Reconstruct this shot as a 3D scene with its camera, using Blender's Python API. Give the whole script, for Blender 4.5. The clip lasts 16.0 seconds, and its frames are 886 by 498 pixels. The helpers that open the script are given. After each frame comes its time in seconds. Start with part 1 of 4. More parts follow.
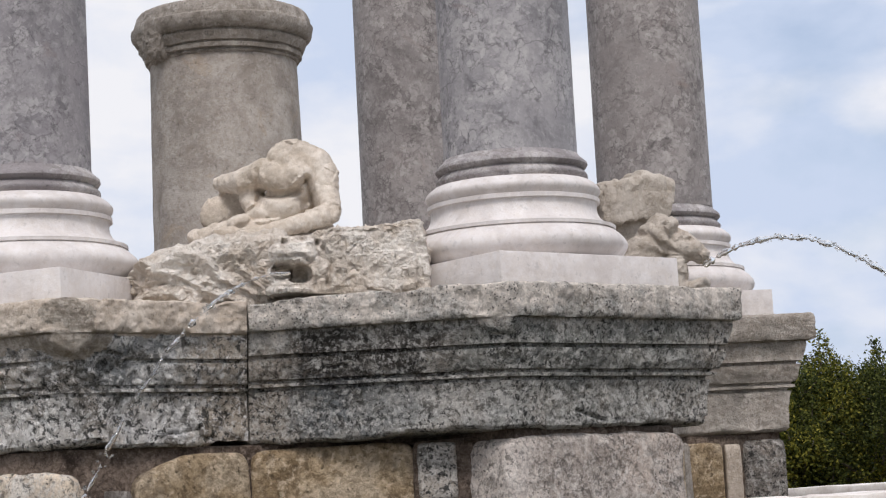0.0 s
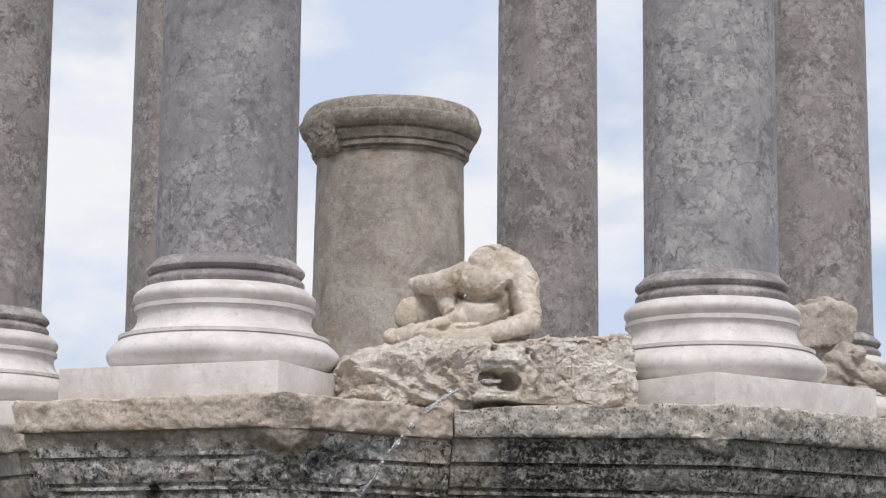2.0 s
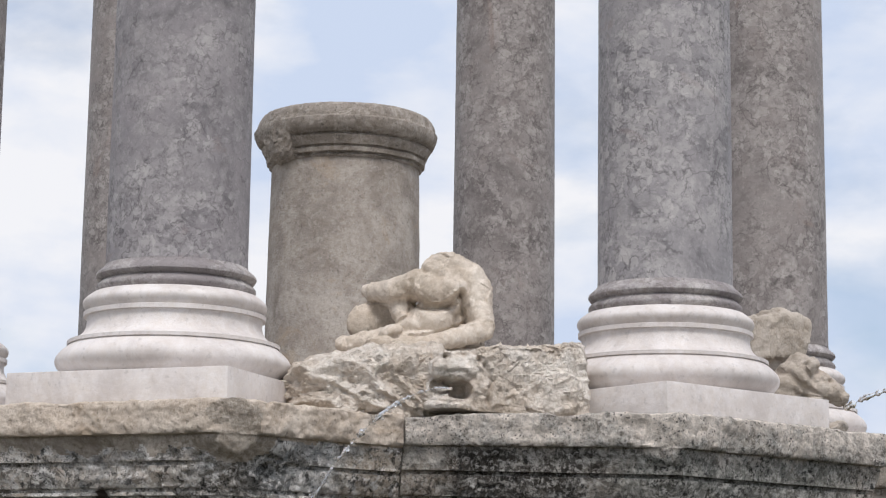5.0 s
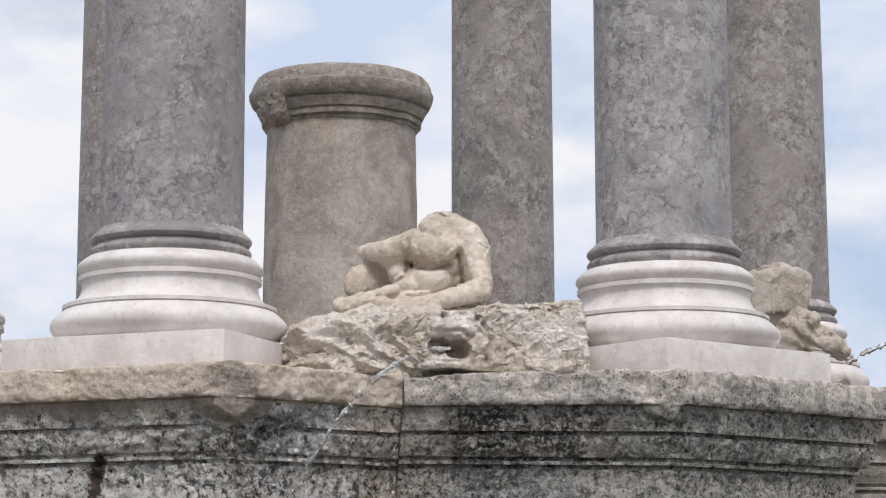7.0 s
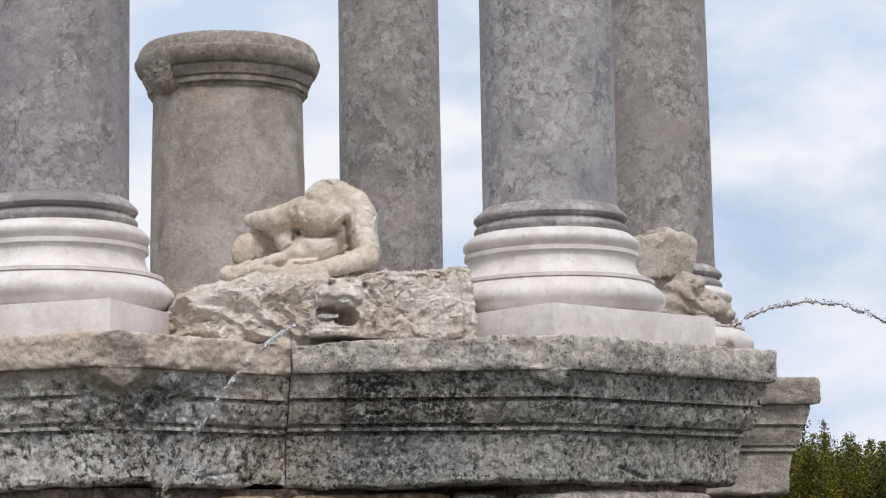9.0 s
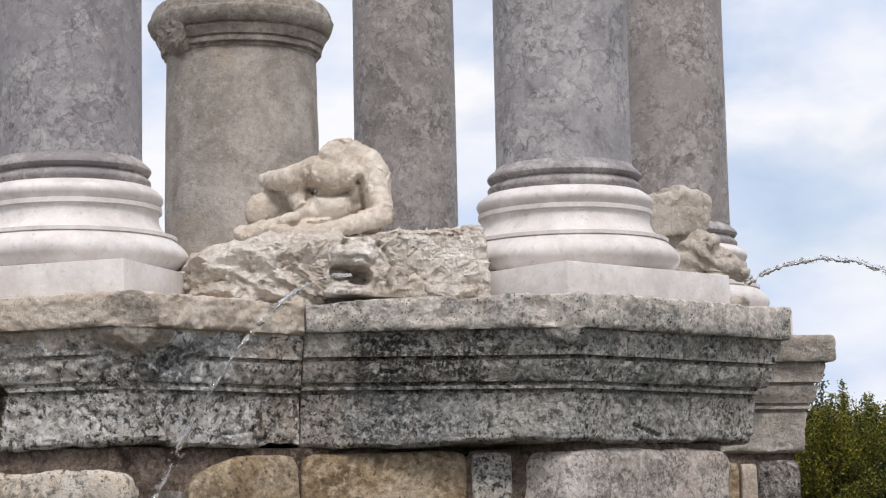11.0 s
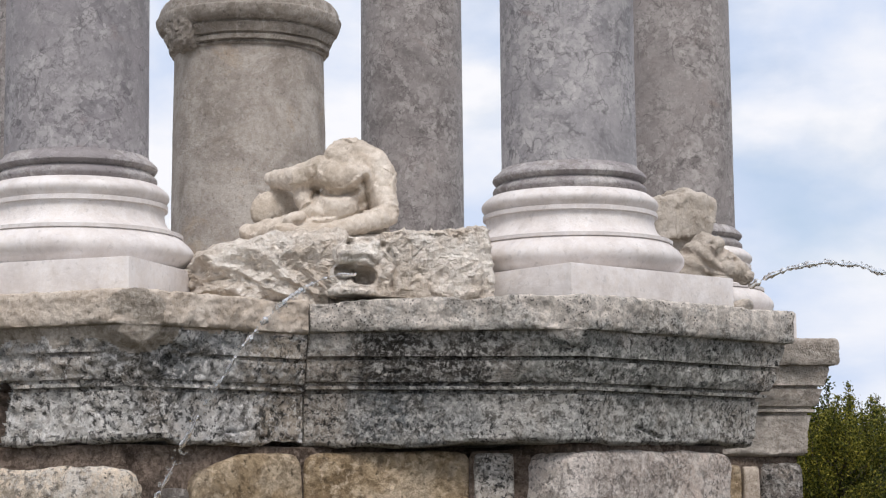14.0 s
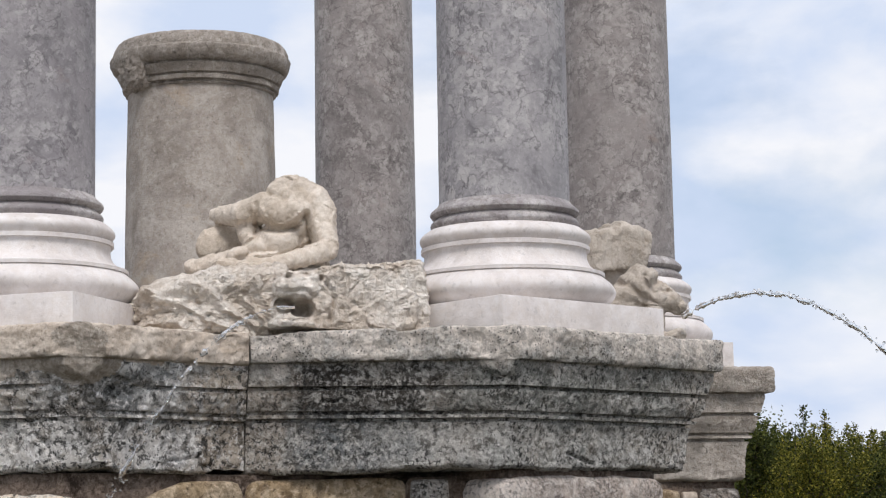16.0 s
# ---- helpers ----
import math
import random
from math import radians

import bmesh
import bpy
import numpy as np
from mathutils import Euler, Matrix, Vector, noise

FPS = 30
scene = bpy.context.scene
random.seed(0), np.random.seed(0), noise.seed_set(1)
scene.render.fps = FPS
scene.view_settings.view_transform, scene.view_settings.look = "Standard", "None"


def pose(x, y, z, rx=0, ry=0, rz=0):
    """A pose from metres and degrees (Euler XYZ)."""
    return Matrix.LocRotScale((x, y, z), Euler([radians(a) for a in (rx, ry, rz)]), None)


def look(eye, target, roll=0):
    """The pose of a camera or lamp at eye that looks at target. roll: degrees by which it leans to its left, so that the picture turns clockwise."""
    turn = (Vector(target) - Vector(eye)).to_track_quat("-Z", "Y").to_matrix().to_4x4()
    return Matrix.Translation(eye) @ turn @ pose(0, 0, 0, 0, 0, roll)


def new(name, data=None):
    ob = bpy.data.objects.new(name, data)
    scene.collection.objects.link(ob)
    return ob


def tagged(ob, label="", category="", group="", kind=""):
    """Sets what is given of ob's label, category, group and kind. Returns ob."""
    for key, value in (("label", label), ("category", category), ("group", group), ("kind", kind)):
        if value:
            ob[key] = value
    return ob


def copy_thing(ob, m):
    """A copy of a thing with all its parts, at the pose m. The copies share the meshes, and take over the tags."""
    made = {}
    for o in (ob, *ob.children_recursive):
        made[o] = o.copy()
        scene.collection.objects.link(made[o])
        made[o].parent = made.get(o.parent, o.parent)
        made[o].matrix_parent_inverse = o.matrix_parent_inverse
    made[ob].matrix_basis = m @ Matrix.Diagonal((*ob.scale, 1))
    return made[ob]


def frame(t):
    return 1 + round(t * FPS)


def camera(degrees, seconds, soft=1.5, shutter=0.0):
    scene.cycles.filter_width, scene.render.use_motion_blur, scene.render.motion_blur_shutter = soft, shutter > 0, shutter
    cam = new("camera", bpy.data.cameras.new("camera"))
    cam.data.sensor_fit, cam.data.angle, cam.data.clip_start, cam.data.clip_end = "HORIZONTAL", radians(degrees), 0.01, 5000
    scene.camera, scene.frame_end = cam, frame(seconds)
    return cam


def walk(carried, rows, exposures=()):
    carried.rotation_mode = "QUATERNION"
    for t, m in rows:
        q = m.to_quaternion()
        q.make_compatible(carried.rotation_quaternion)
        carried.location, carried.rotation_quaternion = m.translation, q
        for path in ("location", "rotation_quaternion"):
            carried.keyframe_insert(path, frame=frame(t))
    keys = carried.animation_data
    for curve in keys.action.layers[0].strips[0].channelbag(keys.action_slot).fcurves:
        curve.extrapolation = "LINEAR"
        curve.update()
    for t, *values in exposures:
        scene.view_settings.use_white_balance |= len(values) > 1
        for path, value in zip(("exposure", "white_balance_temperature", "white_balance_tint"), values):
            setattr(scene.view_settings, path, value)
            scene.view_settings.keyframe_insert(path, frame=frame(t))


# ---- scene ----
cam = camera(23.3, 16.0, soft=1.2)
PATH = [
    (0, (-0.435, -9.379, 1.548), (-0.168, -7.414, 1.801), -3.1),
    (0.5, (-0.757, -9.16, 1.51), (-0.34, -7.218, 1.743), -2.6),
    (1, (-1.067, -9.163, 1.533), (-0.628, -7.228, 1.782), -1.6),
    (1.5, (-1.219, -9.21, 1.598), (-0.861, -7.266, 1.904), -0.4),
    (2, (-1.263, -9.22, 1.633), (-0.97, -7.271, 1.971), 0.5),
    (2.5, (-1.256, -9.186, 1.632), (-0.971, -7.236, 1.977), 0.6),
    (3, (-1.247, -9.196, 1.633), (-0.936, -7.25, 1.975), 0.5),
    (3.5, (-1.22, -9.184, 1.601), (-0.894, -7.244, 1.957), 0.5),
    (5.8, (-1.218, -9.177, 1.609), (-0.894, -7.234, 1.954), 0.9),
    (6, (-1.218, -9.172, 1.604), (-0.898, -7.227, 1.943), 0.8),
    (6.5, (-1.2, -9.146, 1.595), (-0.885, -7.198, 1.923), 0.3),
    (7, (-1.184, -9.125, 1.598), (-0.86, -7.178, 1.919), -0.1),
    (7.5, (-1.177, -9.133, 1.6), (-0.813, -7.192, 1.918), -0.5),
    (8, (-1.166, -9.128, 1.604), (-0.757, -7.195, 1.915), -0.9),
    (8.5, (-1.177, -9.138, 1.601), (-0.748, -7.208, 1.902), -1.0),
    (9, (-1.173, -9.145, 1.599), (-0.749, -7.212, 1.888), -1.0),
    (9.2, (-1.182, -9.138, 1.596), (-0.76, -7.204, 1.88), -0.8),
    (11.5, (-1.148, -9.141, 1.583), (-0.744, -7.198, 1.834), -1.3),
    (12, (-1.147, -9.144, 1.578), (-0.746, -7.2, 1.825), -1.3),
    (12.5, (-1.153, -9.155, 1.591), (-0.757, -7.209, 1.831), -1.3),
    (13, (-1.156, -9.159, 1.583), (-0.764, -7.212, 1.821), -1.2),
    (13.5, (-1.151, -9.154, 1.582), (-0.755, -7.208, 1.822), -1.0),
    (14, (-1.146, -9.164, 1.596), (-0.746, -7.221, 1.848), -0.6),
    (14.5, (-1.164, -9.17, 1.599), (-0.765, -7.23, 1.876), -0.4),
    (15, (-1.184, -9.174, 1.604), (-0.787, -7.234, 1.889), -0.7),
    (15.5, (-1.159, -9.267, 1.594), (-0.762, -7.326, 1.87), -1.1),
    (16, (-1.013, -9.449, 1.566), (-0.603, -7.512, 1.847), -1.0),
]
walk(cam, [(t, look(eye, target, roll)) for t, eye, target, roll in PATH], ((0, 0.0, 6400, 14), (2.5, 0.01, 6400, 13), (6.5, 0.03, 6400, 13), (9, 0.04, 6370, 12), (12, 0.15, 6450, 14), (16, 0.08, 6370, 13)))

# ---- light ----
SUN_AZ, SUN_EL = 267.0, 54.0          # where the light comes from, degrees
world = bpy.data.worlds.new("sky")
scene.world = world
world.use_nodes = True
wt = world.node_tree
wt.nodes.clear()


def wn(kind, **inputs):
    n = wt.nodes.new(kind)
    for k, v in inputs.items():
        n.inputs[k].default_value = v
    return n


sky = wn("ShaderNodeTexSky")
sky.sky_type, sky.sun_disc = "NISHITA", False
sky.sun_elevation, sky.sun_rotation = radians(SUN_EL), radians(90 - SUN_AZ)
sky.air_density, sky.dust_density = 1.0, 1.5
blue = wn("ShaderNodeBackground", Strength=0.115)
cloud = wn("ShaderNodeBackground", Strength=0.90)
w_coord = wn("ShaderNodeTexCoord")
w_map = wn("ShaderNodeMapping")
w_map.inputs["Scale"].default_value = (1.0, 1.0, 1.9)
w_map.inputs["Location"].default_value = (0.37, 0.2, 0.55)
w_big = wn("ShaderNodeTexNoise", Scale=5.0, Detail=9.0, Roughness=0.52, Distortion=0.1)
w_ramp = wn("ShaderNodeValToRGB")
w_ramp.color_ramp.elements[0].position, w_ramp.color_ramp.elements[1].position = 0.22, 0.45
w_shade = wn("ShaderNodeTexNoise", Scale=7.5, Detail=7.0, Roughness=0.5, Distortion=0.15)
w_grey = wn("ShaderNodeValToRGB")
w_grey.color_ramp.elements[0].position, w_grey.color_ramp.elements[1].position = 0.38, 0.56
w_grey.color_ramp.elements[0].color, w_grey.color_ramp.elements[1].color = (0.66, 0.765, 0.93, 1), (0.975, 0.99, 1.0, 1)
w_mix = wn("ShaderNodeMixShader")
w_out = wn("ShaderNodeOutputWorld")
for a, b in ((w_coord.outputs["Generated"], w_map.inputs["Vector"]), (w_map.outputs[0], w_big.inputs["Vector"]),
             (w_map.outputs[0], w_shade.inputs["Vector"]), (w_big.outputs[0], w_ramp.inputs[0]), (w_shade.outputs[0], w_grey.inputs[0]),
             (w_grey.outputs[0], cloud.inputs["Color"]), (sky.outputs[0], blue.inputs["Color"]), (w_ramp.outputs[0], w_mix.inputs[0]),
             (blue.outputs[0], w_mix.inputs[1]), (cloud.outputs[0], w_mix.inputs[2]), (w_mix.outputs[0], w_out.inputs["Surface"])):
    wt.links.new(a, b)

lamp = bpy.data.lights.new("sun", "SUN")
lamp.energy, lamp.angle, lamp.color = 2.15, radians(16), (1.0, 0.95, 0.88)
sun = new("sun", lamp)
sun_from = Vector((math.cos(radians(SUN_AZ)) * math.cos(radians(SUN_EL)), math.sin(radians(SUN_AZ)) * math.cos(radians(SUN_EL)), math.sin(radians(SUN_EL))))
sun.matrix_basis = look(sun_from * 60, (0, 0, 0))


# ---- materials ----
class Nodes:
    """A small builder of node materials on object coordinates."""

    def __init__(self, name, rough=0.85, metal=0.0):
        self.m = bpy.data.materials.new(name)
        self.m.use_nodes = True
        self.t = self.m.node_tree
        self.p = self.t.nodes["Principled BSDF"]
        self.p.inputs["Roughness"].default_value = rough
        self.p.inputs["Metallic"].default_value = metal
        self.p.inputs["Specular IOR Level"].default_value = 0.3
        c = self.t.nodes.new("ShaderNodeTexCoord")
        info = self.t.nodes.new("ShaderNodeObjectInfo")
        add = self.t.nodes.new("ShaderNodeVectorMath")
        add.operation = "MULTIPLY_ADD"
        self.t.links.new(info.outputs["Random"], add.inputs[0])
        add.inputs[1].default_value = (7.3, 3.1, 5.7)
        self.t.links.new(c.outputs["Object"], add.inputs[2])
        self.at = add.outputs[0]
        self.rnd = info.outputs["Random"]

    def link(self, a, b):
        self.t.links.new(a, b)

    def noise(self, scale, detail=6.0, rough=0.6, dist=0.0, stretch=None, at=None):
        n = self.t.nodes.new("ShaderNodeTexNoise")
        n.inputs["Scale"].default_value, n.inputs["Detail"].default_value = scale, detail
        n.inputs["Roughness"].default_value, n.inputs["Distortion"].default_value = rough, dist
        v = at or self.at
        if stretch:
            mp = self.t.nodes.new("ShaderNodeMapping")
            mp.inputs["Scale"].default_value = stretch
            self.link(v, mp.inputs["Vector"])
            v = mp.outputs[0]
        self.link(v, n.inputs["Vector"])
        return n.outputs["Fac"]

    def warp(self, scale, amount):
        n = self.t.nodes.new("ShaderNodeTexNoise")
        n.inputs["Scale"].default_value, n.inputs["Detail"].default_value = scale, 4.0
        self.link(self.at, n.inputs["Vector"])
        a = self.t.nodes.new("ShaderNodeVectorMath")
        a.operation = "MULTIPLY_ADD"
        self.link(n.outputs["Color"], a.inputs[0])
        a.inputs[1].default_value = (amount,) * 3
        self.link(self.at, a.inputs[2])
        return a.outputs[0]

    def cells(self, scale, at=None, feature="F1", out="Distance", rand=1.0):
        n = self.t.nodes.new("ShaderNodeTexVoronoi")
        n.feature = feature
        n.inputs["Scale"].default_value, n.inputs["Randomness"].default_value = scale, rand
        self.link(at or self.at, n.inputs["Vector"])
        return n.outputs[out]

    def ramp(self, fac, *stops):
        n = self.t.nodes.new("ShaderNodeValToRGB")
        e = n.color_ramp.elements
        while len(e) < len(stops):
            e.new(0.5)
        for el, (pos, col) in zip(e, stops):
            el.position = pos
            el.color = (*col, 1) if isinstance(col, tuple) else (col, col, col, 1)
        self.link(fac, n.inputs[0])
        return n.outputs[0]

    def mix(self, fac, a, b, mode="MIX"):
        n = self.t.nodes.new("ShaderNodeMix")
        n.data_type, n.blend_type = "RGBA", mode
        for v, sock in ((fac, n.inputs[0]), (a, n.inputs[6]), (b, n.inputs[7])):
            if isinstance(v, (int, float)):
                sock.default_value = v if sock == n.inputs[0] else (v, v, v, 1)
            elif isinstance(v, tuple):
                sock.default_value = (*v, 1)
            else:
                self.link(v, sock)
        return n.outputs[2]

    def done(self, color, *bumps):
        if isinstance(color, tuple):
            self.p.inputs["Base Color"].default_value = (*color, 1)
        else:
            self.link(color, self.p.inputs["Base Color"])
        last = None
        for height, dist, strength in bumps:
            b = self.t.nodes.new("ShaderNodeBump")
            b.inputs["Distance"].default_value, b.inputs["Strength"].default_value = dist, strength
            self.link(height, b.inputs["Height"])
            if last:
                self.link(last, b.inputs["Normal"])
            last = b.outputs[0]
        if last:
            self.link(last, self.p.inputs["Normal"])
        return self.m


def breccia(name, dark, mid, pale, tint):
    """Polished grey breccia of a column shaft: clasts set in a darker matrix, in patches, with veins and smudges."""
    n = Nodes(name, 0.6)
    at, at2 = n.warp(9, 0.16), n.warp(26, 0.06)
    deep = tuple(v * 0.52 for v in dark)
    c = n.ramp(n.noise(3.4, 9, 0.68, 0.9), (0.36, dark), (0.48, mid), (0.62, tint))
    swarm = n.ramp(n.noise(3.9, 7, 0.66, 0.8), (0.40, 0.15), (0.58, 1.0))
    for scale, where, edge, amount in ((8, at, 0.07, 0.75), (21, at2, 0.13, 0.8), (48, at2, 0.2, 0.6)):
        clast = n.ramp(n.cells(scale, where, out="Color"), (0.18, dark), (0.5, mid), (0.86, pale))
        pick = n.ramp(n.cells(scale, where, out="Color"), (0.30, 0.0), (0.62, amount))
        c = n.mix(n.mix(pick, 0.0, swarm), c, clast)
        rim = n.ramp(n.cells(scale, where, "DISTANCE_TO_EDGE"), (0.0, 0.75), (edge, 0.0))
        broken = n.ramp(n.noise(scale * 0.6, 5, 0.66, 0.5), (0.48, 0.0), (0.60, 1.0))
        c = n.mix(n.mix(n.mix(rim, 0.0, broken), 0.0, swarm), c, deep)
    c = n.mix(n.ramp(n.noise(48, 5, 0.72, 0.4), (0.55, 0.0), (0.70, 0.5)), c, pale)
    c = n.mix(n.ramp(n.noise(36, 6, 0.72, 0.6), (0.56, 0.0), (0.68, 0.6)), c, dark)
    rust = n.ramp(n.noise(2.1, 7, 0.66, 1.0), (0.60, 0.0), (0.68, 0.45))
    c = n.mix(rust, c, (mid[0] * 0.98, mid[1] * 0.78, mid[2] * 0.68))
    vein = n.ramp(n.cells(4.5, n.warp(6, 0.3), "DISTANCE_TO_EDGE"), (0.0, 0.6), (0.018, 0.0))
    c = n.mix(n.mix(n.ramp(n.noise(5, 4, 0.6), (0.50, 0.0), (0.56, 1.0)), 0.0, vein), c, deep)
    return n.done(c, (n.noise(60, 6, 0.7), 0.004, 0.35), (n.noise(16, 5, 0.6), 0.006, 0.2))


def limestone(name, dark, mid, pale, stain=None, stain_at=(0.55, 0.7), pits=0.3, rough=0.85, relief=0.5, grain=55, cracks=0.0):
    """Hewn limestone: several scales of mottling, stains, pits and a grainy skin."""
    n = Nodes(name, rough)
    k = 1 - 0.40 * relief
    c = n.ramp(n.noise(4.5, 9, 0.66, 0.6), (0.39, dark), (0.5, mid), (0.61, pale))
    c = n.mix(n.ramp(n.noise(13, 9, 0.76, 1.0), (0.46, min(0.95, 0.3 + relief * 0.65)), (0.52, 0.0)), c, n.mix(1.0, c, (k, k * 0.97, k * 0.93), "MULTIPLY"))
    c = n.mix(n.ramp(n.noise(grain, 6, 0.74, 0.3), (0.46, 0.35 + 0.55 * relief), (0.52, 0.0)), c, n.mix(1.0, c, (k, k * 0.97, k * 0.93), "MULTIPLY"))
    c = n.mix(n.ramp(n.noise(grain * 0.7, 6, 0.72, 0.5), (0.53, 0.0), (0.62, 0.2 + 0.5 * relief)), c, tuple(min(0.85, v * (1 + 0.2 * relief)) for v in pale))
    if stain:
        c = n.mix(n.ramp(n.noise(3.1, 8, 0.68, 0.6), (stain_at[0], 0.0), (stain_at[1], 0.85)), c, stain)
    if cracks:
        line = n.ramp(n.cells(2.6, n.warp(5, 0.3), "DISTANCE_TO_EDGE"), (0.0, cracks), (0.02, 0.0))
        c = n.mix(n.mix(n.ramp(n.noise(3.8, 5, 0.6), (0.5, 0.0), (0.58, 1.0)), 0.0, line), c, tuple(v * 0.35 for v in dark))
        c = n.mix(n.ramp(n.noise(5.5, 7, 0.66, 1.2), (0.58, 0.0), (0.64, 0.6)), c, pale)
        c = n.mix(n.ramp(n.noise(2.2, 8, 0.7, 0.6), (0.46, 0.55), (0.55, 0.0)), c, n.mix(1.0, c, (0.78, 0.77, 0.77), "MULTIPLY"))
    hole = n.noise(grain * 1.2, 4, 0.6)
    c = n.mix(n.ramp(hole, (0.60, 0.0), (0.68, pits)), c, tuple(v * 0.3 for v in dark))
    return n.done(c, (n.noise(24, 8, 0.7), 0.03, relief), (n.noise(95, 5, 0.7), 0.005, relief), (hole, -0.004, pits * 0.8))


def hewn(name, dark, mid, pale, stain, cut=1.0):
    """Roughly broken pale stone with hard little facets."""
    n = Nodes(name, 0.9)
    at = n.warp(18, 0.06)
    chips = n.ramp(n.noise(24, 5, 0.58, 1.4, at=at), (0.38, 0.0), (0.5, 1.0), (0.62, 0.0))
    ridge = n.noise(30, 7, 0.66, 0.8)
    flake = n.cells(46, at, out="Color")
    c = n.ramp(n.noise(5, 9, 0.66, 0.5), (0.38, dark), (0.5, mid), (0.6, pale))
    c = n.mix(n.ramp(n.noise(34, 6, 0.72, 0.5), (0.44, 0.55), (0.55, 0.0)), c, n.mix(1.0, c, (0.80, 0.77, 0.73), "MULTIPLY"))
    c = n.mix(n.ramp(n.noise(60, 5, 0.7), (0.55, 0.0), (0.66, 0.6)), c, pale)
    c = n.mix(n.ramp(n.noise(3.3, 8, 0.68, 0.5), (0.56, 0.0), (0.68, 0.6)), c, stain)
    return n.done(c, (ridge, 0.02, 0.45 * cut), (chips, 0.012, 0.7 * cut), (flake, 0.003, 0.4 * cut), (n.noise(80, 5, 0.7), 0.005, 0.5))


def lichened(name, base, pale, black, moss, warm, coarse=1.0, pepper=0.6, white=0.5, patches=(), lip=None, relief=1.0):
    """Weathered grey stone: mottled, flecked black and white with lichen, with stains of their own shape."""
    n = Nodes(name, 0.92)
    c = n.ramp(n.noise(6, 9, 0.72, 0.8), (0.36, moss), (0.48, base), (0.62, warm))
    raw = n.t.nodes.new("ShaderNodeTexCoord")
    xyz = n.t.nodes.new("ShaderNodeSeparateXYZ")
    wob = n.t.nodes.new("ShaderNodeTexNoise")
    wob.inputs["Scale"].default_value, wob.inputs["Detail"].default_value, wob.inputs["Roughness"].default_value = 7.0, 7.0, 0.68
    n.link(raw.outputs["Object"], wob.inputs["Vector"])
    far = n.t.nodes.new("ShaderNodeVectorMath")
    far.operation = "MULTIPLY_ADD"
    n.link(wob.outputs["Color"], far.inputs[0])
    far.inputs[1].default_value = (0.42, 0.42, 0.30)
    shift = n.t.nodes.new("ShaderNodeVectorMath")
    shift.operation = "SUBTRACT"
    n.link(raw.outputs["Object"], shift.inputs[0])
    shift.inputs[1].default_value = (0.21, 0.21, 0.15)
    n.link(shift.outputs[0], far.inputs[2])
    n.link(far.outputs[0], xyz.inputs[0])

    def between(out, lo, hi, soft):
        a, b = (n.t.nodes.new("ShaderNodeMapRange") for _ in range(2))
        for node, p, q in ((a, lo - soft, lo + soft), (b, hi + soft, hi - soft)):
            node.inputs["From Min"].default_value, node.inputs["From Max"].default_value = p, q
            n.link(xyz.outputs[out], node.inputs["Value"])
        return n.mix(a.outputs[0], 0.0, b.outputs[0])

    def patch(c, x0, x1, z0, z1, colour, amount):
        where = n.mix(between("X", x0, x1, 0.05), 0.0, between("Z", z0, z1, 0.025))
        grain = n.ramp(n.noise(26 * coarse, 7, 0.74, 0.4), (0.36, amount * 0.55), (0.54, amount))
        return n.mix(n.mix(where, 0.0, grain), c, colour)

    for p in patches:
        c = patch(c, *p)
    mid = n.noise(21 * coarse, 8, 0.74, 0.8)
    c = n.mix(n.ramp(mid, (0.5, 0.0), (0.58, white)), c, pale)
    c = n.mix(n.ramp(n.noise(27 * coarse, 8, 0.74, 0.7), (0.51, 0.0), (0.58, pepper)), c, n.mix(1.0, c, (0.30, 0.29, 0.275), "MULTIPLY"))
    gate = n.ramp(n.noise(4.4, 6, 0.62, 0.4), (0.4, 0.4), (0.54, 1.0))
    c = n.mix(n.mix(n.ramp(n.noise(80 * coarse, 5, 0.7, 0.4), (0.53, 0.0), (0.58, white)), 0.0, gate), c, pale)
    gate = n.ramp(n.noise(5.1, 6, 0.62, 0.6), (0.42, 0.4), (0.54, 1.0))
    c = n.mix(n.mix(n.ramp(n.noise(70 * coarse, 5, 0.7, 0.3), (0.53, 0.0), (0.58, pepper)), 0.0, gate), c, black)
    c = n.mix(n.ramp(n.noise(130, 4, 0.7), (0.42, 0.4), (0.56, 0.0)), c, n.mix(1.0, c, 0.62, "MULTIPLY"))
    speck = n.ramp(n.cells(80, n.warp(60, 0.012)), (0.22, 0.85), (0.30, 0.0))
    c = n.mix(n.mix(n.ramp(n.noise(8, 6, 0.66, 0.5), (0.53, 0.0), (0.58, 1.0)), 0.0, speck), c, black)
    if lip:
        level, colour = lip
        up = n.t.nodes.new("ShaderNodeMapRange")
        up.inputs["From Min"].default_value, up.inputs["From Max"].default_value = level - 0.03, level + 0.03
        n.link(xyz.outputs["Z"], up.inputs["Value"])
        clean = n.mix(n.ramp(n.noise(32, 7, 0.74, 0.5), (0.44, 0.75), (0.56, 0.0)), colour, tuple(v * 0.55 for v in colour))
        clean = n.mix(n.mix(n.ramp(n.noise(9, 5, 0.66), (0.48, 0.0), (0.54, 1.0)), 0.0, speck), clean, black)
        c = n.mix(n.mix(up.outputs[0], 0.0, n.ramp(n.noise(10, 8, 0.72, 0.5), (0.40, 0.2), (0.54, 1.0))), c, clean)
    return n.done(c, (n.noise(30, 7, 0.72), 0.02 * relief, 0.7), (mid, 0.008 * relief, 0.6), (n.noise(95, 6, 0.74), 0.008 * relief, 0.7))


